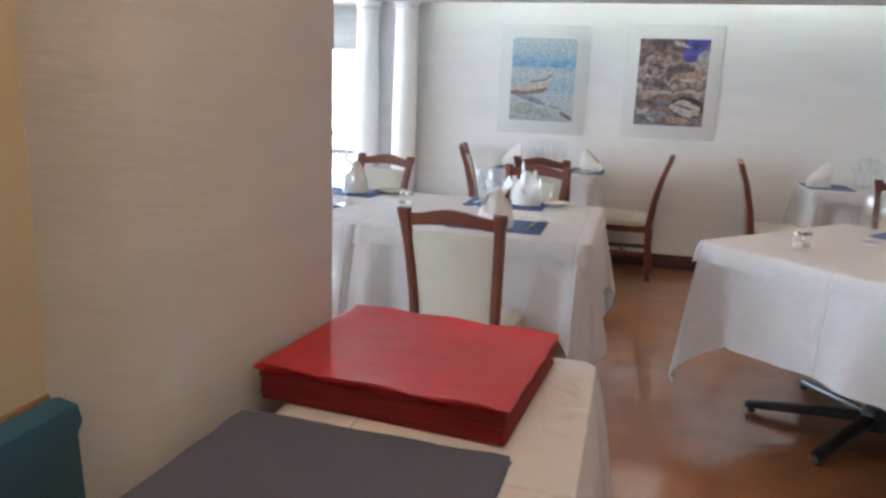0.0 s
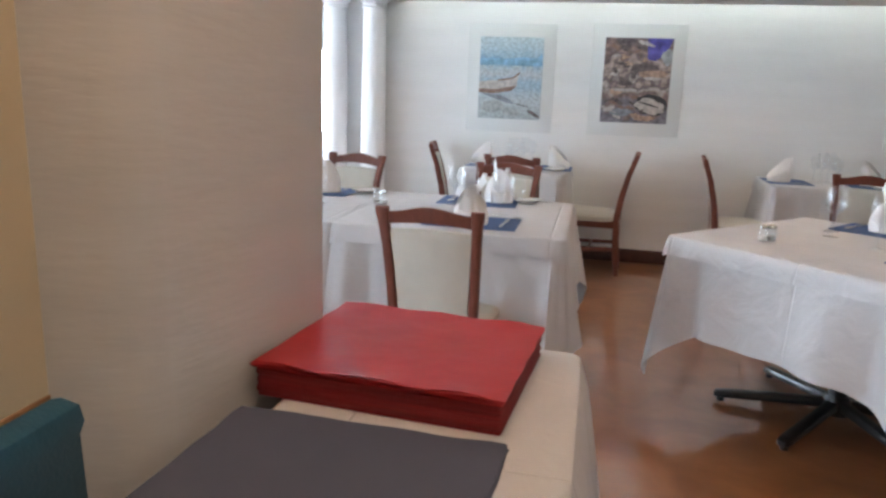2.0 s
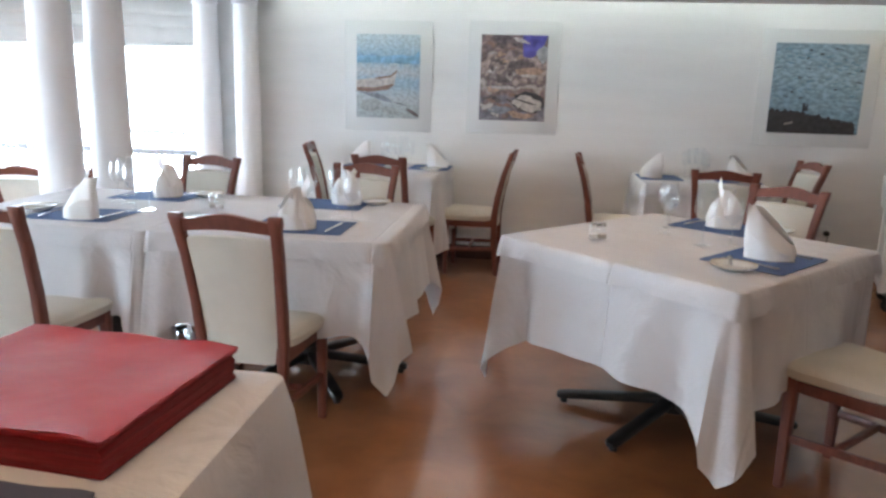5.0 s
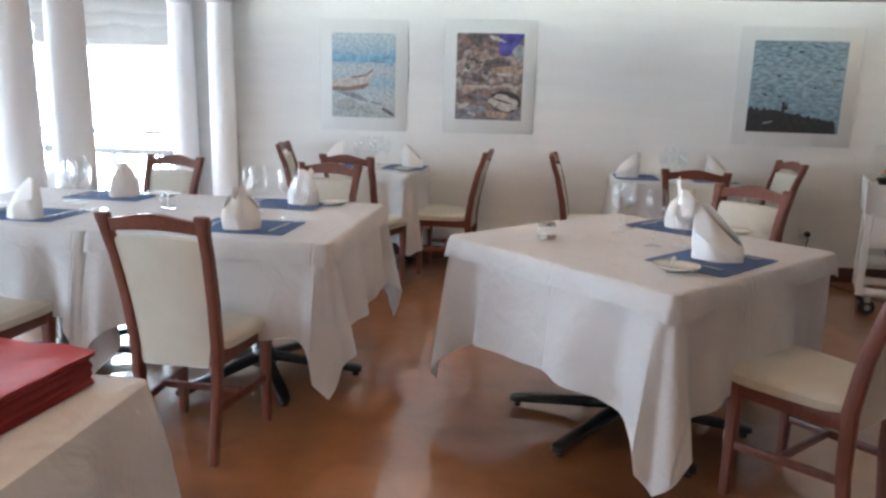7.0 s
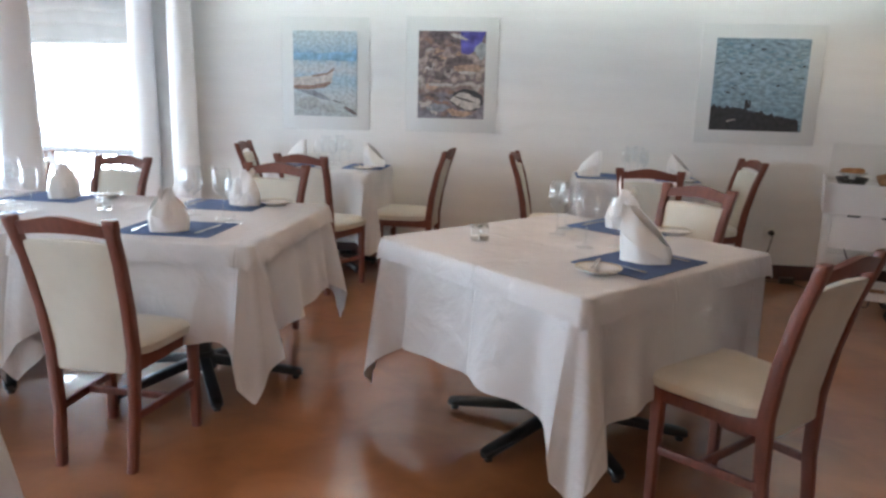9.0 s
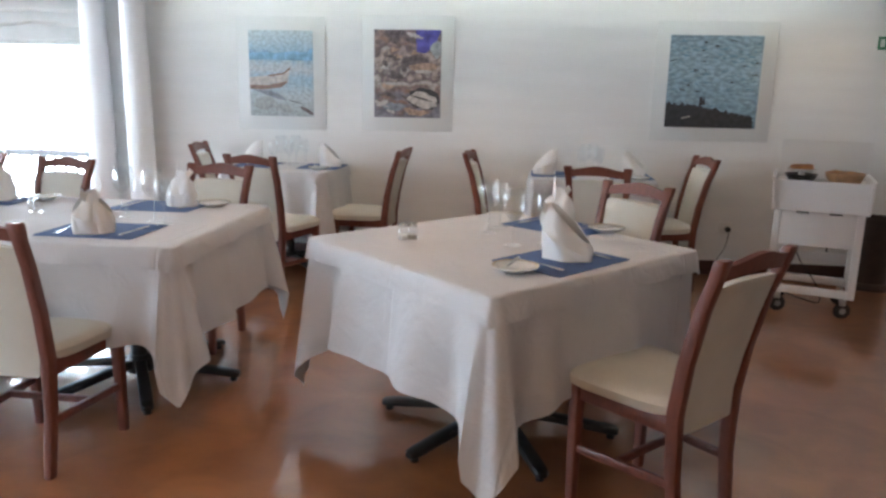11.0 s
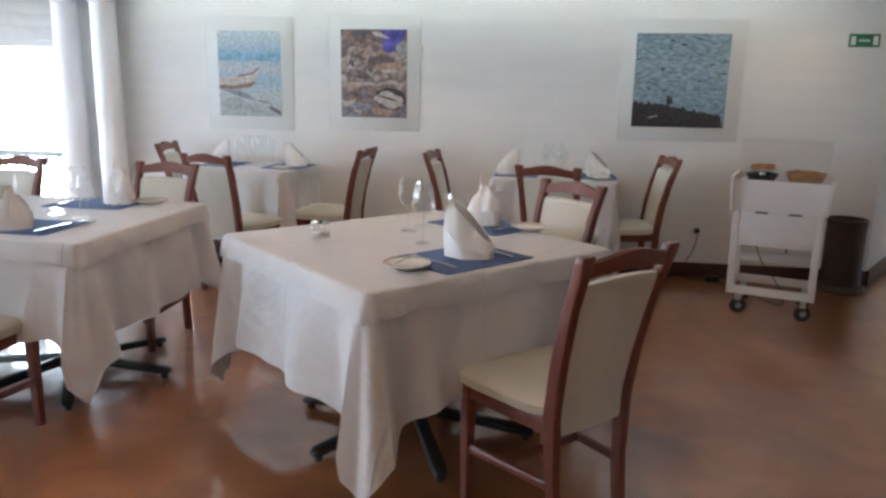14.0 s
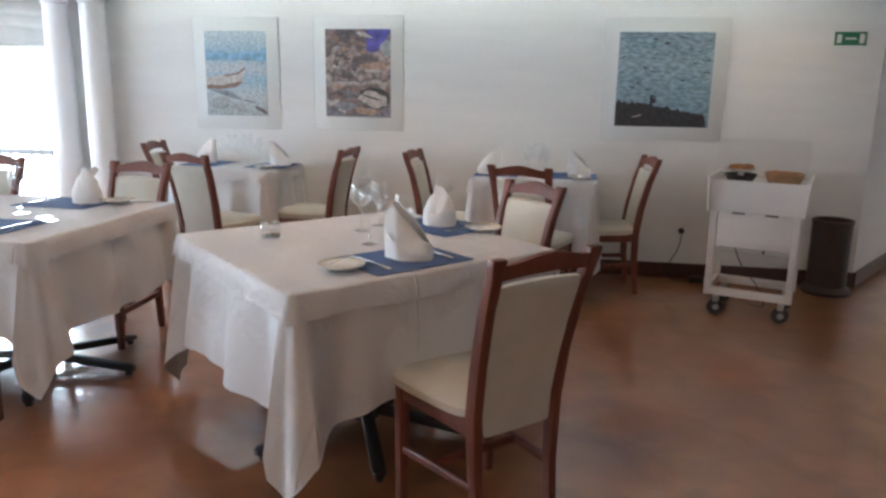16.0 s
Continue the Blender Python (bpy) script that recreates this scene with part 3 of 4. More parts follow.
table(-3.35, 5.05, 0, 0.40, 0.40, 15, 6, 0.36, 0.55, "square dining tables", level=-0.1)


# ---- table ware ----
TOP = 0.749


def glass_mesh(h, r):
    prof = [(0.0, 0.0), (0.034, 0.0), (0.034, 0.002), (0.012, 0.006), (0.0045, 0.014), (0.0038, h * 0.42), (0.008, h * 0.455), (r * 0.62, h * 0.51), (r * 0.95, h * 0.60), (r, h * 0.70), (r * 0.93, h * 0.86), (r * 0.80, h), (r * 0.80 - 0.0014, h)]
    rings = [[Vector((max(q, 1e-4) * math.cos(2 * math.pi * i / 28), max(q, 1e-4) * math.sin(2 * math.pi * i / 28), z)) for i in range(28)] for q, z in prof]
    return finish("wine_glass", loft(bmesh.new(), rings, cap=False), GLASS, angle=80)


BIG_GLASS, SMALL_GLASS = glass_mesh(0.218, 0.042), glass_mesh(0.190, 0.035)


def wine_glass(x, y, big=True, z=TOP):
    g = new("wine_glass", BIG_GLASS if big else SMALL_GLASS)
    g.matrix_basis = pose(x, y, z)
    return tagged(g, "large clear stemmed wine glass on white cloth" if big else "small clear stemmed wine glass on white cloth", "wine glass", "wine glasses")


def napkin_mesh(kind):
    """A standing fold: one tall sail, or two sails back to back."""
    bm = bmesh.new()
    n, rows = 40, 8
    if kind == 0:
        shells = ((0.0, 1, 0.072, 0.050, 0.050, 0.120, 0.9, 0.13), (0.0, 1, 0.078, 0.051, 0.016, 0.066, 1.0, 0.14))
    else:
        shells = ((-0.024, -1, 0.046, 0.040, 0.080, 0.088, 0.7, 0.06), (0.028, 1, 0.044, 0.042, 0.070, 0.080, 0.7, 0.06), (0.0, 1, 0.072, 0.047, 0.036, 0.030, 1.0, 0.25))
    for cx, way, ax, ay, low, rise, power, squeeze in shells:
        rings = []
        for k in range(rows + 1):
            f = k / rows
            ring = []
            for i in range(n):
                a = 2 * math.pi * i / n
                h = low + rise * min(1.0, 1.18 * ((1 - math.cos(a + 0.25)) / 2) ** power)
                lean = squeeze * (f * h / 0.17)
                pinch = 0.0 if power == 1.0 else 0.95 * f ** 1.7
                swell = 1.0 if power == 1.0 else 1.0 + 0.13 * math.sin(math.pi * f)
                x = ax * math.cos(a) * (1 - lean) * swell - ax * lean
                y = ay * math.sin(a) * (1 - 0.8 * lean) * (1 - pinch) + 0.004 * math.sin(5 * a + 2 * f)
                ring.append(Vector((cx + way * x, y, f * h)))
            rings.append(ring)
        loft(bm, rings, cap=False)
    bmesh.ops.recalc_face_normals(bm, faces=bm.faces)
    bmesh.ops.solidify(bm, geom=bm.faces, thickness=0.0016)
    return finish("napkin", bm, NAPKIN, angle=55)


NAPKINS = [napkin_mesh(0), napkin_mesh(1)]


def napkin(x, y, kind, rz, s=1.0):
    o = new("folded_napkin", NAPKINS[kind])
    o.matrix_basis = pose(x, y, TOP + 0.0035, 0, 0, rz) @ Matrix.Scale(s, 4)
    return tagged(o, "white paper napkin folded into a standing cone" if kind == 0 else "white paper napkin folded into two standing peaks", "napkin", "folded napkins")


def mat_mesh():
    bm = bmesh.new()
    w, d = 0.40, 0.30
    pts = []
    for i in range(60):
        u = i / 60
        p, v, near = rounded(w / 2, d / 2, 0.004, u)
        pts.append((p.x + v.x * 0.0015 * math.sin(i * 2.3), p.y + v.y * 0.0015 * math.sin(i * 1.9)))
    return finish("place_mat", prism(pts, 0.0, 0.002, bm), MAT)


MAT_ME = mat_mesh()
PLATE_ME = finish("plate", lathe([(0.0, 0.006), (0.045, 0.006), (0.052, 0.009), (0.076, 0.018), (0.078, 0.018), (0.077, 0.015), (0.050, 0.003), (0.045, 0.0), (0.0, 0.0)], 36), CHINA)
BAND_ME = finish("rim_band", hoop([(0.0695, 0.0165), (0.0742, 0.0182), (0.0742, 0.0189), (0.0695, 0.0172)], 36), RIM)


def fork_mesh():
    bm = bmesh.new()
    rings = []
    for q, w, z in ((-0.10, 0.012, 0.002), (-0.085, 0.015, 0.002), (-0.03, 0.007, 0.005), (0.03, 0.006, 0.007), (0.05, 0.018, 0.004), (0.062, 0.022, 0.003)):
        rings.append([Vector((u, q, z + v)) for u, v in soft_rect(w, 0.002, 0.0009)])
    loft(bm, rings)
    for i in range(4):
        x = -0.009 + 0.006 * i
        beam(bm, (x, 0.061, 0.003), (x * 0.9, 0.102, 0.006), 0.0032, 0.0018, 0.0008, 0.0018, 0.0015)
    return finish("fork", bm, SILVER)


def knife_mesh(length):
    bm = bmesh.new()
    h = length / 2
    rings = []
    for q, w, z in ((-h, 0.010, 0.004), (-h * 0.8, 0.014, 0.004), (0.0, 0.010, 0.004), (0.02, 0.016, 0.003), (h * 0.7, 0.019, 0.003), (h, 0.006, 0.003)):
        rings.append([Vector((u, q, z + v)) for u, v in soft_rect(w, 0.0024, 0.001)])
    return finish("knife", loft(bm, rings), SILVER)


FORK_ME, KNIFE_ME, SPREADER_ME = fork_mesh(), knife_mesh(0.21), knife_mesh(0.16)


def put(name, me, m, label, category, group):
    o = new(name, me)
    o.matrix_basis = m
    return tagged(o, label, category, group)


def setting_for(x, y, rz, plate=(-0.25, -0.02), kind=0, nap=(0.0, 0.0), nrz=0, glasses=((0.08, 0.20, True), (0.17, 0.13, False)), scale=1.0, mat_w=1.0):
    """One cover: mat, napkin, cutlery, side plate and glasses; the guest sits towards -y of it."""
    base = pose(x, y, TOP, 0, 0, rz)
    put("place_mat", MAT_ME, base @ Matrix.Diagonal((mat_w, 1, 1, 1)), "blue paper place mat lying on white cloth", "place mat", "blue place mats")
    w = base @ Vector((*nap, 0))
    napkin(w.x, w.y, kind, rz + nrz, scale)
    put("fork", FORK_ME, base @ pose(-0.13, -0.01, 0.0035, 0, 0, 3), "steel fork on a blue mat", "fork", "forks")
    put("knife", KNIFE_ME, base @ pose(0.14, -0.01, 0.0035, 0, 0, -4), "steel table knife on a blue mat", "knife", "knives")
    if plate:
        pl = thing("side_plate", base @ pose(plate[0], plate[1], 0.0035), "small white china side plate with gilt rim", "plate", "side plates")
        part("plate", PLATE_ME, CHINA, pl)
        part("rim_band", BAND_ME, RIM, pl, "thin gilt rim band")
        put("butter_knife", SPREADER_ME, base @ pose(plate[0] + 0.012, plate[1] + 0.02, 0.0235, 0, 0, -62), "small butter knife across a side plate", "knife", "butter knives")
    for gx, gy, big in glasses:
        w = base @ Vector((gx, gy, 0))
        wine_glass(w.x, w.y, big)


# square table standing askew
setting_for(1.312, 2.872, 49, plate=(-0.245, -0.005), nap=(0.025, -0.005), nrz=-62, glasses=((0.045, 0.270, True), (0.150, 0.205, False)), scale=1.12)
setting_for(1.325, 3.515, 142, plate=(-0.205, -0.06), kind=1, nap=(0.0, 0.0), nrz=20, glasses=((0.105, 0.335, True), (0.16, 0.20, False)))
# long table of two
setting_for(-0.48, 3.04, 0, plate=None, kind=1, nap=(0.0, -0.06), nrz=30, glasses=((0.09, 0.24, True), (0.17, 0.17, False)))
setting_for(-0.55, 3.64, 180, plate=(-0.24, -0.06), kind=1, nap=(-0.10, -0.02), nrz=0, glasses=((0.0, 0.30, True), (0.10, 0.16, False)))
setting_for(-1.465, 3.05, 0, plate=(-0.24, 0.05), kind=0, nap=(0.055, -0.09), nrz=172, glasses=((0.17, 0.13, True), (0.20, 0.20, False)))
setting_for(-1.43, 3.64, 180, plate=(-0.25, -0.05), kind=1, nap=(-0.06, 0.01), nrz=60, glasses=((0.02, 0.26, True), (0.10, 0.20, False)))
# small tables at the wall
setting_for(-0.30, 5.56, 90, plate=(-0.21, -0.03), nap=(0.03, -0.05), nrz=-90, glasses=((0.06, 0.22, True), (-0.04, 0.24, False), (0.13, 0.17, False)), mat_w=0.9)
setting_for(-0.80, 5.56, -92, plate=None, nap=(-0.06, -0.06), nrz=-90, glasses=((0.02, 0.20, True), (0.12, 0.18, False)), mat_w=0.9)
setting_for(1.90, 5.55, 90, plate=(-0.20, -0.03), nap=(0.02, -0.03), nrz=-90, glasses=((0.05, 0.25, True), (0.12, 0.20, False), (-0.04, 0.22, False)), mat_w=0.9)
setting_for(1.37, 5.55, -90, plate=None, nap=(0.02, -0.06), nrz=-90, glasses=((0.0, 0.22, True), (-0.10, 0.20, False)), mat_w=0.9)


for x, y in ((-3.2, 4.9), (-3.1, 5.0), (-3.5, 4.95), (-3.45, 5.15), (-3.25, 5.2)):
    wine_glass(x, y, True, TOP - 0.1)


def shaker(x, y, fill, label):
    s = thing("shaker", pose(x, y, TOP + 0.0005) @ Matrix.Scale(1.22, 4), label, "shaker", "salt and pepper")
    part("jar", lathe([(0.0, 0.0), (0.016, 0.0), (0.019, 0.01), (0.016, 0.036), (0.013, 0.042), (0.0, 0.042)], 16), GLASS, s)
    part("filling", lathe([(0.0, 0.003), (0.0135, 0.003), (0.0152, 0.010), (0.0148, 0.016), (0.0, 0.016)], 16), fill, s)
    part("cap", lathe([(0.014, 0.0425), (0.0148, 0.0425), (0.0142, 0.05), (0.008, 0.055), (0.0, 0.056)], 16), SILVER, s, "steel screw cap")


shaker(0.715, 3.10, SALT, "small glass salt shaker with steel cap")
shaker(0.750, 3.115, PEPPER, "small glass pepper shaker with steel cap")
shaker(-0.98, 3.36, SALT, "small glass salt shaker with steel cap")
shaker(-1.02, 3.38, PEPPER, "small glass pepper shaker with steel cap")


# ---- sideboard with paper mats ----
sb = thing("sideboard", pose(-0.215, 0.95, 0), "narrow sideboard covered with a long white cloth", "sideboard")
part("carcass", block(-0.25, 0.235, -0.46, 0.445, 0.0, 0.788, bevel=0.004), WOOD, sb)
me = cloth_mesh("sideboard_cloth", 0.240, 0.455, 0.797, 0.62, 0.66, LINEN, 21, flare=0.10, ripple=0.006, reach=0.2)
o = tagged(new("sideboard_cloth", me), "long white cloth hanging over a sideboard", "tablecloth")
o.matrix_basis = pose(-0.215, 0.95, 0)


def sheet(w, d, z, curl, seed, mat_rough=0.0):
    """One paper sheet with a curled edge and slightly ragged outline, as a thin slab."""
    rnd = random.Random(seed)
    nx, ny = 18, 14
    ox, oy = rnd.uniform(-0.003, 0.003), rnd.uniform(-0.003, 0.003)
    bm = bmesh.new()
    rings = []
    for j in range(ny + 1):
        v = -1 + 2 * j / ny
        top, bot = [], []
        for i in range(nx + 1):
            u = -1 + 2 * i / nx
            e = max(abs(u), abs(v))
            lift = curl * (0.45 * max(0, e - 0.75) * (1 + math.sin(9 * u + seed) * 0.6) + 0.012 * math.sin(5 * u + 1.3 * seed) * math.cos(4 * v + seed))
            jag = 1 + (0.007 * math.sin(11 * (u - v) + 2.1 * seed) + 0.004 * math.sin(31 * (u + v) + seed) if e > 0.99 else 0)
            p = Vector((ox + u * w / 2 * jag, oy + v * d / 2 * jag, z + lift * 0.05))
            top.append(p + Vector((0, 0, 0.0009)))
            bot.append(p)
        rings.append(top + bot[::-1])
    return loft(bm, rings)


reds = thing("red_mat_stack", pose(-0.278, 1.193, 0.7985, 0, 0, -5), "thick stack of red paper place mats on a white cloth", "paper stack")
bm = bmesh.new()
rnd = random.Random(5)
rings = []
for k in range(49):
    z = k * 0.001
    g = 0.0012 * rnd.random() - 0.001
    dx, dy = 0.0015 * math.sin(k * 0.4), 0.002 * math.sin(k * 0.23 + 1)
    rings.append([Vector((x + dx, y + dy, z)) for x, y in soft_rect(0.416 + 2 * g, 0.364 + 2 * g, 0.004)])
part("ream", loft(bm, rings), REAM_SHADED, reds, "dense block of red sheet edges with gap shade in the colour")
for k in range(6):
    part("sheet", sheet(0.424, 0.372, 0.0495 + 0.0013 * k, 0.25 + 0.08 * k, 3 + k), RED, reds)

blues = thing("blue_mat_stack", pose(-0.29, 0.772, 0.7985, 0, 0, -2), "low stack of dark slate blue paper place mats", "paper stack")
for k in range(6):
    part("sheet", sheet(0.425, 0.375, 0.0012 * k, 0.1 + 0.05 * k, 20 + k), SLATE, blues)


# ---- pictures ----
def paint(name, stops, scale, detail, stretch, mixes):
    """A painterly canvas colour: bands down the sheet, broken by noise and streaks."""
    m = bpy.data.materials.new(name)
    m.use_nodes = True
    n, l = m.node_tree.nodes, m.node_tree.links
    b = n["Principled BSDF"]
    b.inputs["Roughness"].default_value = 0.35
    tc, mp = n.new("ShaderNodeTexCoord"), n.new("ShaderNodeMapping")
    l.new(tc.outputs["Generated"], mp.inputs[0])
    mp.inputs["Scale"].default_value = stretch
    noise_a, noise_b = n.new("ShaderNodeTexNoise"), n.new("ShaderNodeTexNoise")
    noise_a.inputs["Scale"].default_value, noise_a.inputs["Detail"].default_value = scale, detail
    noise_b.inputs["Scale"].default_value, noise_b.inputs["Detail"].default_value = scale * 3.1, 6
    for t in (noise_a, noise_b):
        l.new(mp.outputs[0], t.inputs["Vector"])
    sep = n.new("ShaderNodeSeparateXYZ")
    l.new(tc.outputs["Generated"], sep.inputs[0])
    add = n.new("ShaderNodeMath")
    add.operation = "MULTIPLY_ADD"
    l.new(noise_a.outputs[0], add.inputs[0])
    add.inputs[1].default_value = mixes[0]
    l.new(sep.outputs["Z"], add.inputs[2])
    off = n.new("ShaderNodeMath")
    off.operation = "ADD"
    l.new(add.outputs[0], off.inputs[0])
    off.inputs[1].default_value = -mixes[0] / 2
    ramp = n.new("ShaderNodeValToRGB")
    els = ramp.color_ramp.elements
    while len(els) < len(stops):
        els.new(0.5)
    for e, (p, c) in zip(els, stops):
        e.position, e.color = p, (*c, 1)
    l.new(off.outputs[0], ramp.inputs[0])
    r2 = n.new("ShaderNodeValToRGB")
    r2.color_ramp.elements[0].position, r2.color_ramp.elements[1].position = 0.38, 0.62
    r2.color_ramp.elements[0].color, r2.color_ramp.elements[1].color = (mixes[1],) * 3 + (1,), (1, 1, 1, 1)
    l.new(noise_b.outputs[0], r2.inputs[0])
    mix = n.new("ShaderNodeMix")
    mix.data_type, mix.blend_type = "RGBA", "MULTIPLY"
    mix.inputs["Factor"].default_value = 1
    l.new(ramp.outputs[0], mix.inputs["A"])
    l.new(r2.outputs[0], mix.inputs["B"])
    l.new(mix.outputs["Result"], b.inputs["Base Color"])
    return m


def flat(outline, depth=0.0008):
    """A painted patch: outline in (x, z) on the picture, facing -y."""
    bm = bmesh.new()
    return loft(bm, [[Vector((x, y, z)) for x, z in outline] for y in (0.0, -depth)])


def blob(cx, cz, rx, rz, seed, n=18, rough=0.18, tilt=0.0):
    rnd = random.Random(seed)
    pts = []
    for i in range(n):
        a = 2 * math.pi * i / n
        k = 1 + rnd.uniform(-rough, rough)
        x, z = rx * k * math.cos(a), rz * k * math.sin(a)
        pts.append((cx + x * math.cos(tilt) - z * math.sin(tilt), cz + x * math.sin(tilt) + z * math.cos(tilt)))
    return pts


def picture(cx, cz, pw, ph, mx, mz, canvas, label, patches):
    p = thing("framed_picture", pose(cx, WALL_Y, cz), label, "picture", "pictures on the white wall")
    part("mount", block(-pw / 2 - mx, pw / 2 + mx, -0.006, -0.001, -ph / 2 - mz, ph / 2 + mz, bevel=0.001), MOUNT, p, "wide pale mount")
    bm = bmesh.new()
    part("print", block(-pw / 2, pw / 2, -0.0075, -0.0063, -ph / 2, ph / 2), canvas, p, "painted print")
    W, H = pw / 2 + mx, ph / 2 + mz
    for x0, x1, z0, z1 in ((-W - 0.004, W + 0.004, H, H + 0.004), (-W - 0.004, W + 0.004, -H - 0.004, -H), (-W - 0.004, -W, -H, H), (W, W + 0.004, -H, H)):
        part("frame_edge", block(x0, x1, -0.0072, 0.0, z0, z1), MOUNT, p)
    for k, (pts, mat) in enumerate(patches):
        part("painted_patch", flat([(max(-pw / 2, min(pw / 2, x)), max(-ph / 2, min(ph / 2, z))) for x, z in pts], 0.0006), mat, p, m=pose(0, -0.0077 - 0.0007 * (k % 12), 0))


def ink(name, c, vary=0.3, scale=30):
    return material(name, c, 0.5, vary=vary, scale=scale, grain=0.3, gscale=70)


SEA = paint("sea and sand watercolour", [(0.0, (0.44, 0.49, 0.50)), (0.25, (0.52, 0.58, 0.60)), (0.44, (0.38, 0.53, 0.64)), (0.56, (0.56, 0.60, 0.62)), (0.62, (0.50, 0.58, 0.62)), (0.66, (0.36, 0.50, 0.62)), (0.72, (0.25, 0.40, 0.58)), (0.76, (0.38, 0.54, 0.66)), (0.84, (0.46, 0.60, 0.68)), (1.0, (0.58, 0.68, 0.71))], 6, 8, (1, 1, 1.6), (0.22, 0.70))
ROCKS = paint("brown harbour watercolour", [(0.1, (0.26, 0.25, 0.29)), (0.3, (0.30, 0.20, 0.18)), (0.42, (0.62, 0.55, 0.50)), (0.52, (0.20, 0.15, 0.16)), (0.62, (0.58, 0.46, 0.40)), (0.75, (0.20, 0.15, 0.16)), (0.9, (0.42, 0.30, 0.27)), (1.0, (0.16, 0.13, 0.14))], 4, 8, (1, 1, 1.5), (1.1, 0.5))
WATER = paint("broken blue water print", [(0.0, (0.22, 0.36, 0.45)), (0.3, (0.31, 0.46, 0.56)), (0.6, (0.42, 0.57, 0.65)), (1.0, (0.36, 0.49, 0.58))], 4.5, 9, (1, 1, 2.0), (0.9, 0.55))
I_PALE, I_BROWN, I_DARK = ink("pale boat paint", (0.58, 0.53, 0.49)), ink("brown boat paint", (0.30, 0.19, 0.15)), ink("dark ink", (0.05, 0.05, 0.055))
I_GREY, I_VIOLET, I_ORANGE, I_SAND = ink("grey wash", (0.28, 0.31, 0.35)), ink("violet wash", (0.11, 0.10, 0.42), 0.6, 12), ink("orange wash", (0.50, 0.34, 0.25), 0.5), ink("sand wash", (0.42, 0.44, 0.44))
I_UMBER = ink("umber wash", (0.15, 0.12, 0.12), 0.5)
I_AZURE = ink("azure wash", (0.24, 0.45, 0.64), 0.45, 16)
I_WATER = ink("dark water stroke", (0.17, 0.33, 0.43))

picture(-0.692, 1.412, 0.498, 0.632, 0.092, 0.098, SEA, "seaside watercolour with a stranded boat in wide mount", [
    ([(-0.25, 0.10), (-0.1, 0.105), (0.08, 0.10), (0.25, 0.10), (0.25, 0.20), (0.2, 0.155), (0.1, 0.165), (-0.05, 0.15), (-0.15, 0.158), (-0.25, 0.15)], I_AZURE),
    ([(-0.25, -0.03), (-0.12, -0.015), (0.02, 0.005), (0.07, 0.05), (0.05, -0.06), (0.0, -0.095), (-0.14, -0.115), (-0.25, -0.10)], I_PALE),
    ([(-0.25, -0.085), (-0.1, -0.085), (0.04, -0.055), (0.05, -0.065), (0.0, -0.10), (-0.14, -0.12), (-0.25, -0.115)], I_BROWN),
    ([(-0.1, -0.01), (0.02, 0.01), (0.075, 0.055), (0.07, 0.03), (0.02, -0.005), (-0.1, -0.022)], I_BROWN),
    ([(-0.23, -0.12), (-0.08, -0.125), (0.0, -0.16), (0.04, -0.20), (-0.04, -0.185), (-0.14, -0.15)], I_GREY),
    (blob(-0.13, -0.22, 0.09, 0.05, 3), I_SAND), (blob(0.02, -0.26, 0.07, 0.035, 4), I_SAND), (blob(0.2, -0.27, 0.06, 0.014, 6, tilt=-0.5), I_UMBER),
    (blob(0.10, -0.205, 0.06, 0.004, 7, tilt=-0.2), I_UMBER)])
wash = random.Random(31)
picture(0.276, 1.424, 0.500, 0.634, 0.092, 0.098, ROCKS, "brown and violet harbour watercolour in wide mount", [
    ([(0.06, 0.317), (0.25, 0.317), (0.20, 0.20), (0.13, 0.15), (0.07, 0.16)], I_VIOLET),
    (blob(0.22, 0.18, 0.05, 0.06, 11), I_SAND), (blob(0.06, 0.09, 0.10, 0.045, 12), I_UMBER), (blob(0.12, 0.05, 0.11, 0.035, 13), I_ORANGE), (blob(0.12, 0.02, 0.07, 0.012, 21), I_PALE),
    (blob(-0.09, -0.07, 0.11, 0.012, 14), I_PALE), (blob(-0.08, -0.02, 0.06, 0.02, 15), I_UMBER), *[(blob(wash.uniform(-0.22, 0.06), wash.uniform(-0.28, 0.29), wash.uniform(0.012, 0.055), wash.uniform(0.006, 0.020), 60 + k, 16, 0.45, wash.uniform(-0.6, 0.5)), (I_PALE, I_UMBER, I_BROWN, I_UMBER, I_ORANGE)[k % 5]) for k in range(34)], (blob(0.12, -0.175, 0.128, 0.078, 16), I_DARK),
    (blob(0.11, -0.185, 0.11, 0.055, 17, tilt=-0.2), I_PALE), (blob(0.11, -0.175, 0.09, 0.006, 18, tilt=-0.25), I_DARK), (blob(-0.10, -0.24, 0.09, 0.03, 19), I_GREY), (blob(0.08, -0.28, 0.08, 0.02, 20), I_ORANGE)])
sil = [(-0.32, -0.32), (-0.32, -0.155)]
rnd = random.Random(8)
for i in range(34):
    u = i / 33
    sil.append((-0.31 + 0.60 * u, -0.15 - 0.03 * u - 0.10 * max(0, u - 0.35) ** 1.1 + rnd.uniform(-0.014, 0.014)))
sil += [(0.30, -0.32)]
flecks = [(blob(rnd.uniform(-0.29, 0.29), rnd.uniform(-0.08, 0.29), rnd.uniform(0.006, 0.026), rnd.uniform(0.002, 0.006), 100 + k, 8, 0.4, rnd.uniform(-0.4, 0.4)), I_WATER if k % 4 else I_DARK) for k in range(90)]
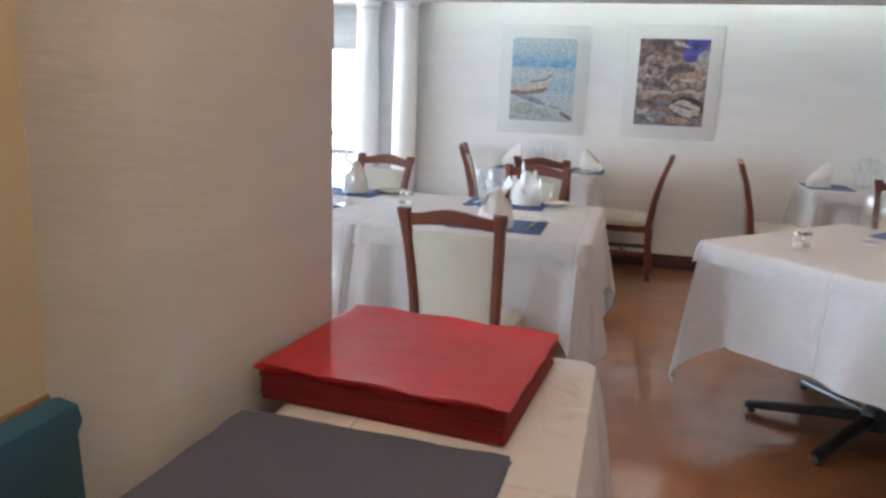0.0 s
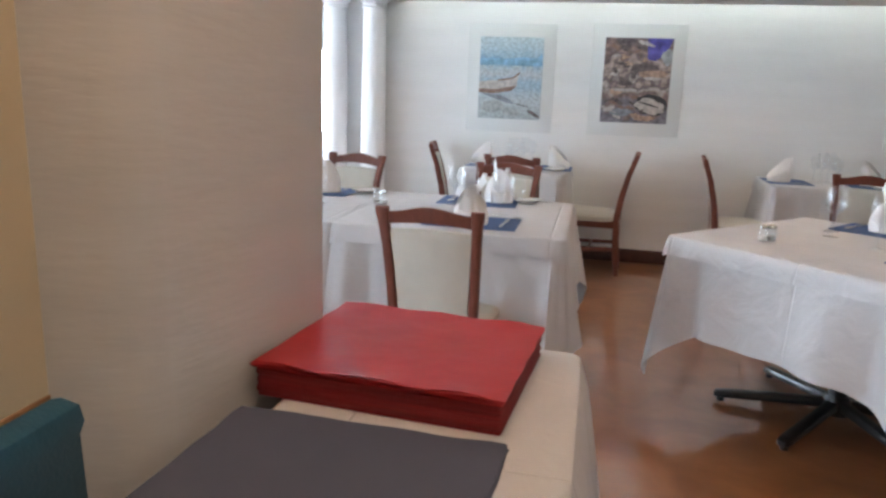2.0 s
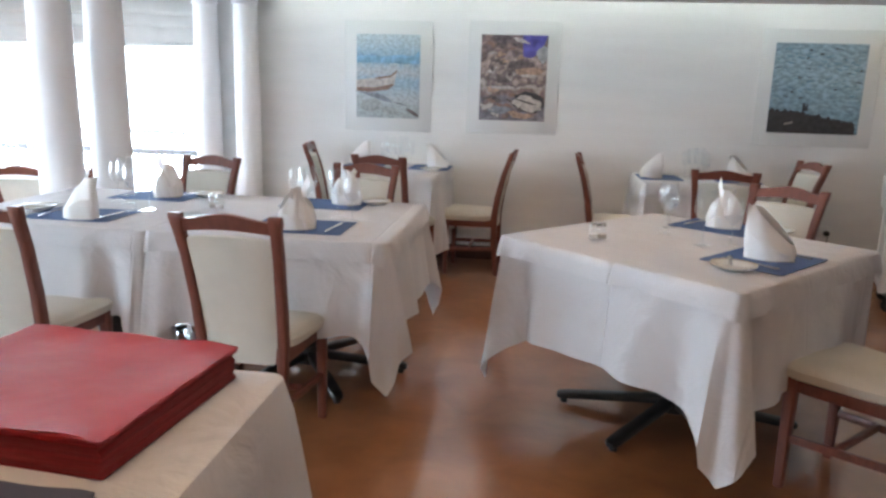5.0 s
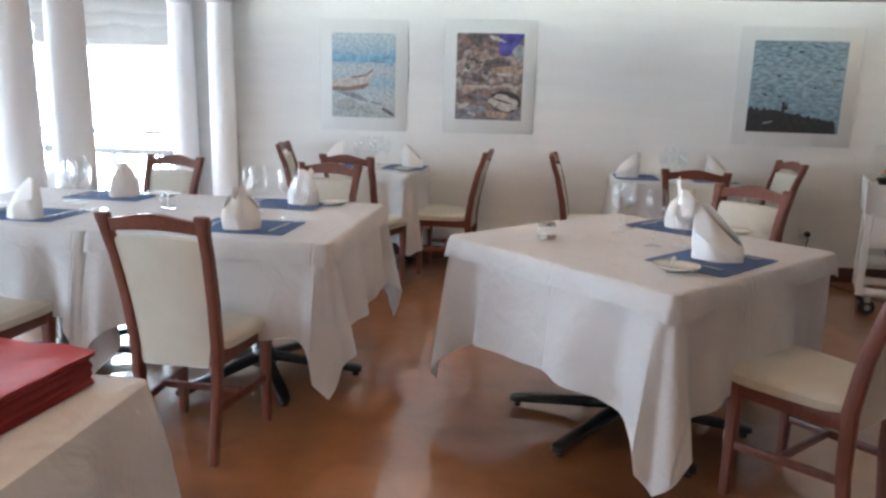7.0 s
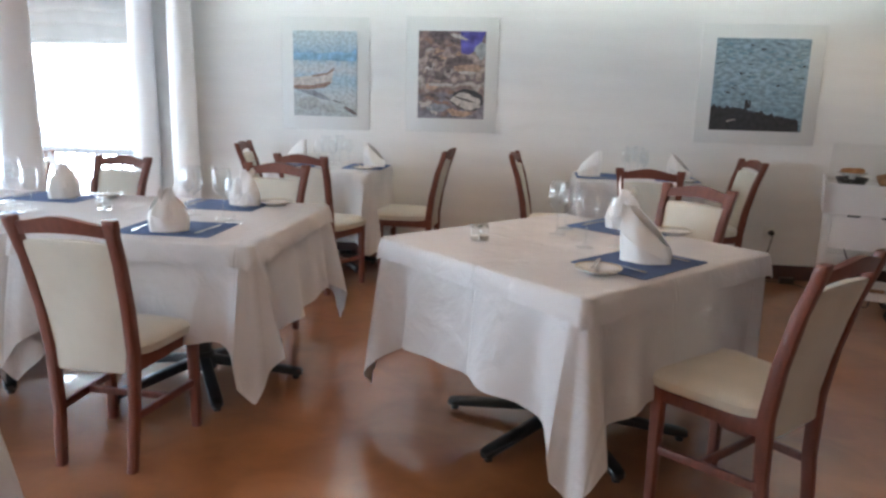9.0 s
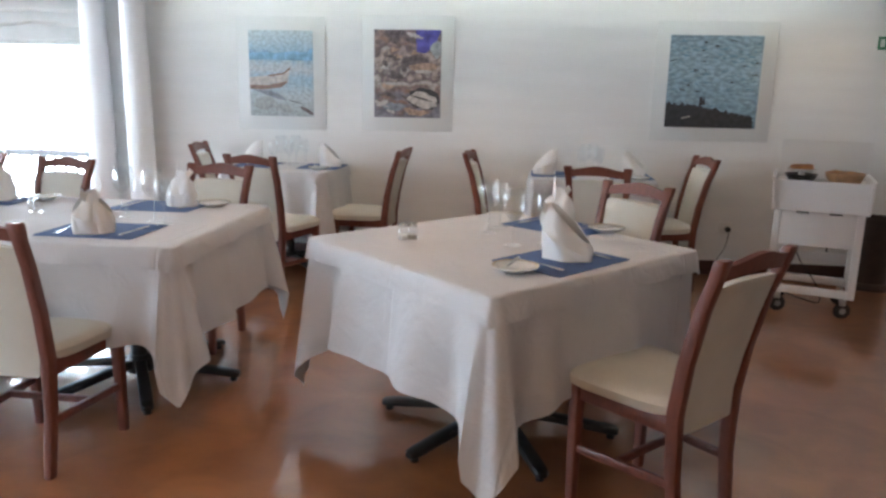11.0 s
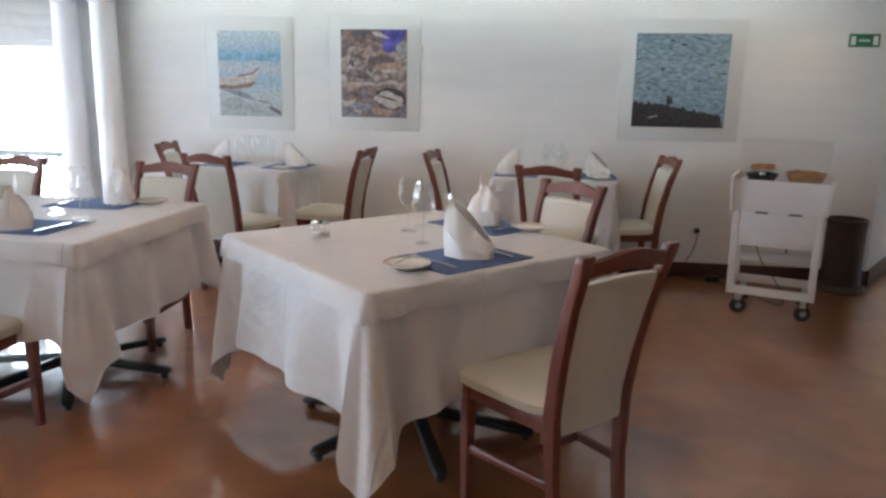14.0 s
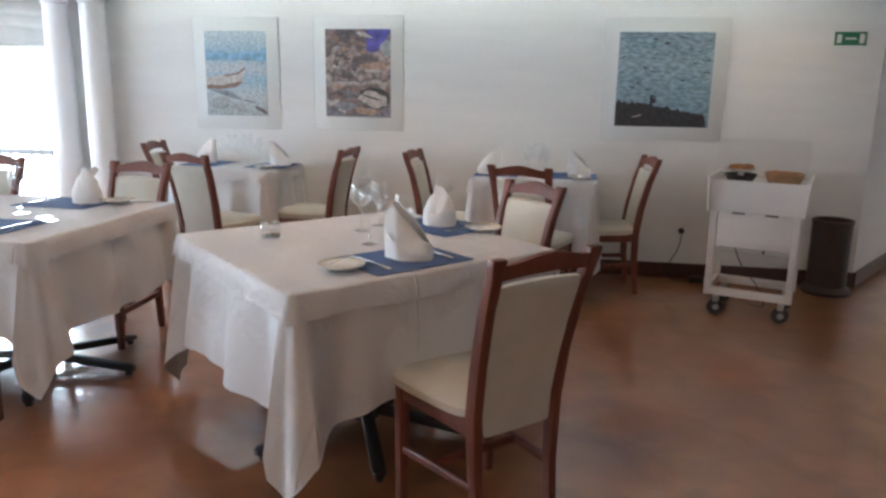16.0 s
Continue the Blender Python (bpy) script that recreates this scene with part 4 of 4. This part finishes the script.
picture(2.476, 1.406, 0.634, 0.640, 0.094, 0.092, WATER, "blue water print over a dark headland in wide mount", [
    (sil, I_DARK), ([(-0.085, -0.16), (-0.085, -0.105), (-0.065, -0.10), (-0.06, -0.13), (-0.055, -0.105), (-0.045, -0.11), (-0.045, -0.16)], I_DARK),
    ([(-0.20, -0.262), (-0.14, -0.246), (-0.14, -0.238), (-0.20, -0.252)], I_PALE), *flecks])

# ---- exit sign, socket, cable ----
sign = thing("exit_sign", pose(3.643, WALL_Y, 1.687), "green and white emergency exit sign on the wall", "sign")
part("board", block(-0.098, 0.098, -0.006, 0.0, -0.043, 0.043, bevel=0.0015), GREEN, sign)
part("door_symbol", block(0.055, 0.085, -0.0075, -0.0062, -0.03, 0.03), WHITEPL, sign)
part("arrow_bar", block(-0.035, 0.035, -0.0075, -0.0062, -0.006, 0.006), WHITEPL, sign)
part("pictogram", block(-0.085, -0.055, -0.0075, -0.0062, -0.028, 0.026), WHITEPL, sign)
sock = thing("wall_socket", pose(2.665, WALL_Y, 0.36), "white wall socket with a black plug", "socket")
part("plate", block(-0.042, 0.042, -0.010, 0.0, -0.042, 0.042, bevel=0.003), WHITEPL, sock)
part("plug", lathe([(0.0, 0.0), (0.02, 0.0), (0.022, 0.02), (0.014, 0.045), (0.0, 0.048)], 16), BLACK, sock, "black plug", m=pose(0.012, -0.0105, -0.008, 90, 0, 0))
cable = []
for p in ((2.68, 5.80, 0.33), (2.66, 5.80, 0.22), (2.60, 5.79, 0.10), (2.62, 5.77, 0.012), (2.80, 5.72, 0.006), (2.95, 5.5, 0.006), (3.02, 5.30, 0.006), (3.10, 5.14, 0.02), (3.04, 5.08, 0.16), (2.93, 5.07, 0.30), (2.87, 5.07, 0.44)):
    cable.append(Vector(p))
fine = []
for i in range(len(cable) - 1):
    a, b, c, d = cable[max(i - 1, 0)], cable[i], cable[i + 1], cable[min(i + 2, len(cable) - 1)]
    for k in range(6):
        t = k / 6
        fine.append(0.5 * ((2 * b) + (c - a) * t + (2 * a - 5 * b + 4 * c - d) * t * t + (3 * b - a - 3 * c + d) * t ** 3))
tagged(part("power_cable", tube(bmesh.new(), fine + [cable[-1]], 0.0035), BLACK), "thin black cable from socket to trolley", "cable")
tagged(part("power_adapter", block(2.74, 2.84, 5.70, 5.75, 0.0, 0.045, bevel=0.006), BLACK), "small black adapter lying on the floor", "adapter")


# ---- bread trolley ----
TR = pose(3.0, 5.08, 0, 0, 0, -19)
tr = thing("bread_trolley", TR, "white painted wooden trolley on castors with clear hood", "trolley")
for sx in (-1, 1):
    for sy in (-1, 1):
        part("leg", block(sx * 0.225 - 0.02, sx * 0.225 + 0.02, sy * 0.17 - 0.02, sy * 0.17 + 0.02, 0.125, 0.66, bevel=0.003), TROLLEY, tr)
        cst = part("castor", lathe([(0.0, -0.014), (0.034, -0.014), (0.047, -0.009), (0.050, 0.0), (0.047, 0.009), (0.034, 0.014), (0.0, 0.014)], 24), RUBBER, tr, "dark rubber castor wheel",
                   m=pose(sx * 0.180 + 0.01, sy * 0.17, 0.050, 90, 0, 20))
        part("wheel_hub", lathe([(0.0, -0.0165), (0.012, -0.0165), (0.019, -0.0145), (0.019, 0.0145), (0.012, 0.0165), (0.0, 0.0165)], 20), SILL, cst, "grey metal wheel hub")
        part("castor_fork", block(sx * 0.180 - 0.008, sx * 0.180 + 0.026, sy * 0.17 - 0.024, sy * 0.17 + 0.024, 0.085, 0.1248, bevel=0.004), CHROME, tr)
for sy in (-1, 1):
    part("bottom_rail", block(-0.205, 0.205, sy * 0.17 - 0.012, sy * 0.17 + 0.012, 0.125, 0.175, bevel=0.003), TROLLEY, tr)
for sx in (-1, 1):
    part("bottom_rail", block(sx * 0.225 - 0.012, sx * 0.225 + 0.012, -0.15, 0.15, 0.125, 0.175, bevel=0.003), TROLLEY, tr)
part("back_rail", block(-0.205, 0.205, 0.158, 0.182, 0.27, 0.33, bevel=0.003), TROLLEY, tr)
part("drawer_box", block(-0.204, 0.204, -0.186, 0.15, 0.43, 0.645, bevel=0.003), TROLLEY, tr)
for sx in (-0.09, 0.09):
    part("finger_slot", block(sx - 0.035, sx + 0.035, -0.1885, -0.1862, 0.630, 0.640), BLACK, tr)
part("latch", block(0.06, 0.07, -0.175, -0.165, 0.405, 0.43), BLACK, tr)


W0, D0 = 0.262, 0.215
for sy in (-1, 1):
    bm = bmesh.new()
    loft(bm, [[Vector((x, sy * (D0 + g + t), z)) for x, t in ((-W0 - g + 0.017, 0), (W0 + g - 0.017, 0), (W0 + g - 0.017, -0.016), (-W0 - g + 0.017, -0.016))] for z, g in ((0.645, 0.0), (0.83, 0.012))])
    part("tray_side", bm, TROLLEY, tr)
for sx in (-1, 1):
    bm = bmesh.new()
    loft(bm, [[Vector((sx * (W0 + g + t), y, z)) for y, t in ((-D0 - g - 0.024, 0), (D0 + g + 0.012, 0), (D0 + g + 0.012, -0.016), (-D0 - g - 0.024, -0.016))] for z, g in ((0.645, 0.0), (0.845, 0.012))])
    part("tray_side", bm, TROLLEY, tr)
part("tray_floor", block(-0.245, 0.245, -0.198, 0.198, 0.648, 0.662), TROLLEY, tr)
part("inner_shelf", block(-0.244, 0.244, -0.197, 0.197, 0.795, 0.807), TROLLEY, tr)
bm = bmesh.new()
rings = []
for i in range(15):
    a = math.pi * i / 14
    y, z = -0.20 * math.cos(a), 0.835 + 0.225 * math.sin(a) ** 0.8
    rings.append([Vector((x, y, z)) for x in (-0.245, -0.1, 0.1, 0.245)])
loft(bm, rings, close=False)
hood = part("hood", bm, PERSPEX, tr, "thin clear acrylic hood")
hood.modifiers.new("thickness", "SOLIDIFY").thickness = 0.002
hood.visible_shadow = False


def loaf(x, y, z, rz, l, w, h, name="bread_roll", label="crusty brown bread roll in a trolley"):
    bm = bmesh.new()
    rings = []
    for i in range(11):
        a = math.pi * i / 10
        r = math.sin(a) ** 0.6 if 0 < i < 10 else 0.02
        rings.append([Vector((-l / 2 * math.cos(a), w / 2 * r * math.cos(2 * math.pi * k / 14), h / 2 + h / 2 * r * math.sin(2 * math.pi * k / 14) * (1 + 0.06 * math.sin(3 * a + k)))) for k in range(14)])
    o = part(name, loft(bm, rings), BREAD)
    o.matrix_basis = TR @ pose(x, y, z, 0, 0, rz)
    return tagged(o, label, "bread", "breads on the trolley")


bk = thing("bread_basket", TR @ pose(0.12, 0.0, 0.807), "shallow woven bread basket on a trolley", "basket")
part("weave", lathe([(0.0, 0.0), (0.085, 0.0), (0.10, 0.03), (0.108, 0.055), (0.100, 0.055), (0.092, 0.03), (0.078, 0.008), (0.0, 0.008)], 28), WICKER, bk)
part("rim", hoop([(0.100, 0.055), (0.108, 0.052), (0.112, 0.059), (0.105, 0.065), (0.099, 0.060)]), WICKER, bk)
for k, (x, y, rz) in enumerate(((0.09, -0.04, 20), (0.15, -0.02, 70), (0.12, 0.05, -15), (0.07, 0.03, 100))):
    loaf(x, y, 0.817 + 0.012 * (k % 2), rz, 0.11, 0.065, 0.055)
dish = thing("serving_dish", TR @ pose(-0.12, -0.02, 0.807), "dark oval dish of butter portions", "dish")
part("bowl", lathe([(0.0, 0.0), (0.07, 0.0), (0.095, 0.045), (0.090, 0.045), (0.066, 0.006), (0.0, 0.006)], 28), STEEL, dish)
part("upper_plate", lathe([(0.0, 0.062), (0.05, 0.062), (0.085, 0.078), (0.087, 0.076), (0.05, 0.058), (0.0, 0.058)], 28), CHINA, dish, "white plate lying on top")
part("plate_stem", lathe([(0.02, 0.005), (0.018, 0.06)], 16), CHINA, dish)
for x, y, rz in ((-0.14, -0.03, 10), (-0.09, 0.0, 60)):
    loaf(x, y, 0.872, rz, 0.10, 0.06, 0.04)

# ---- bin ----
bn = thing("waste_bin", pose(3.635, 5.69, 0), "tall dark brown cylindrical waste bin", "bin")
part("foot_ring", lathe([(0.0, 0.0), (0.158, 0.0), (0.160, 0.018), (0.145, 0.04), (0.130, 0.05), (0.0, 0.05)], 32), BIN, bn)
part("body", lathe([(0.126, 0.05), (0.124, 0.2), (0.126, 0.49), (0.118, 0.49), (0.116, 0.06), (0.0, 0.06)], 32), BIN, bn)
part("rim", hoop([(0.116, 0.488), (0.13, 0.485), (0.132, 0.50), (0.122, 0.506), (0.114, 0.498)], 32), BIN, bn)
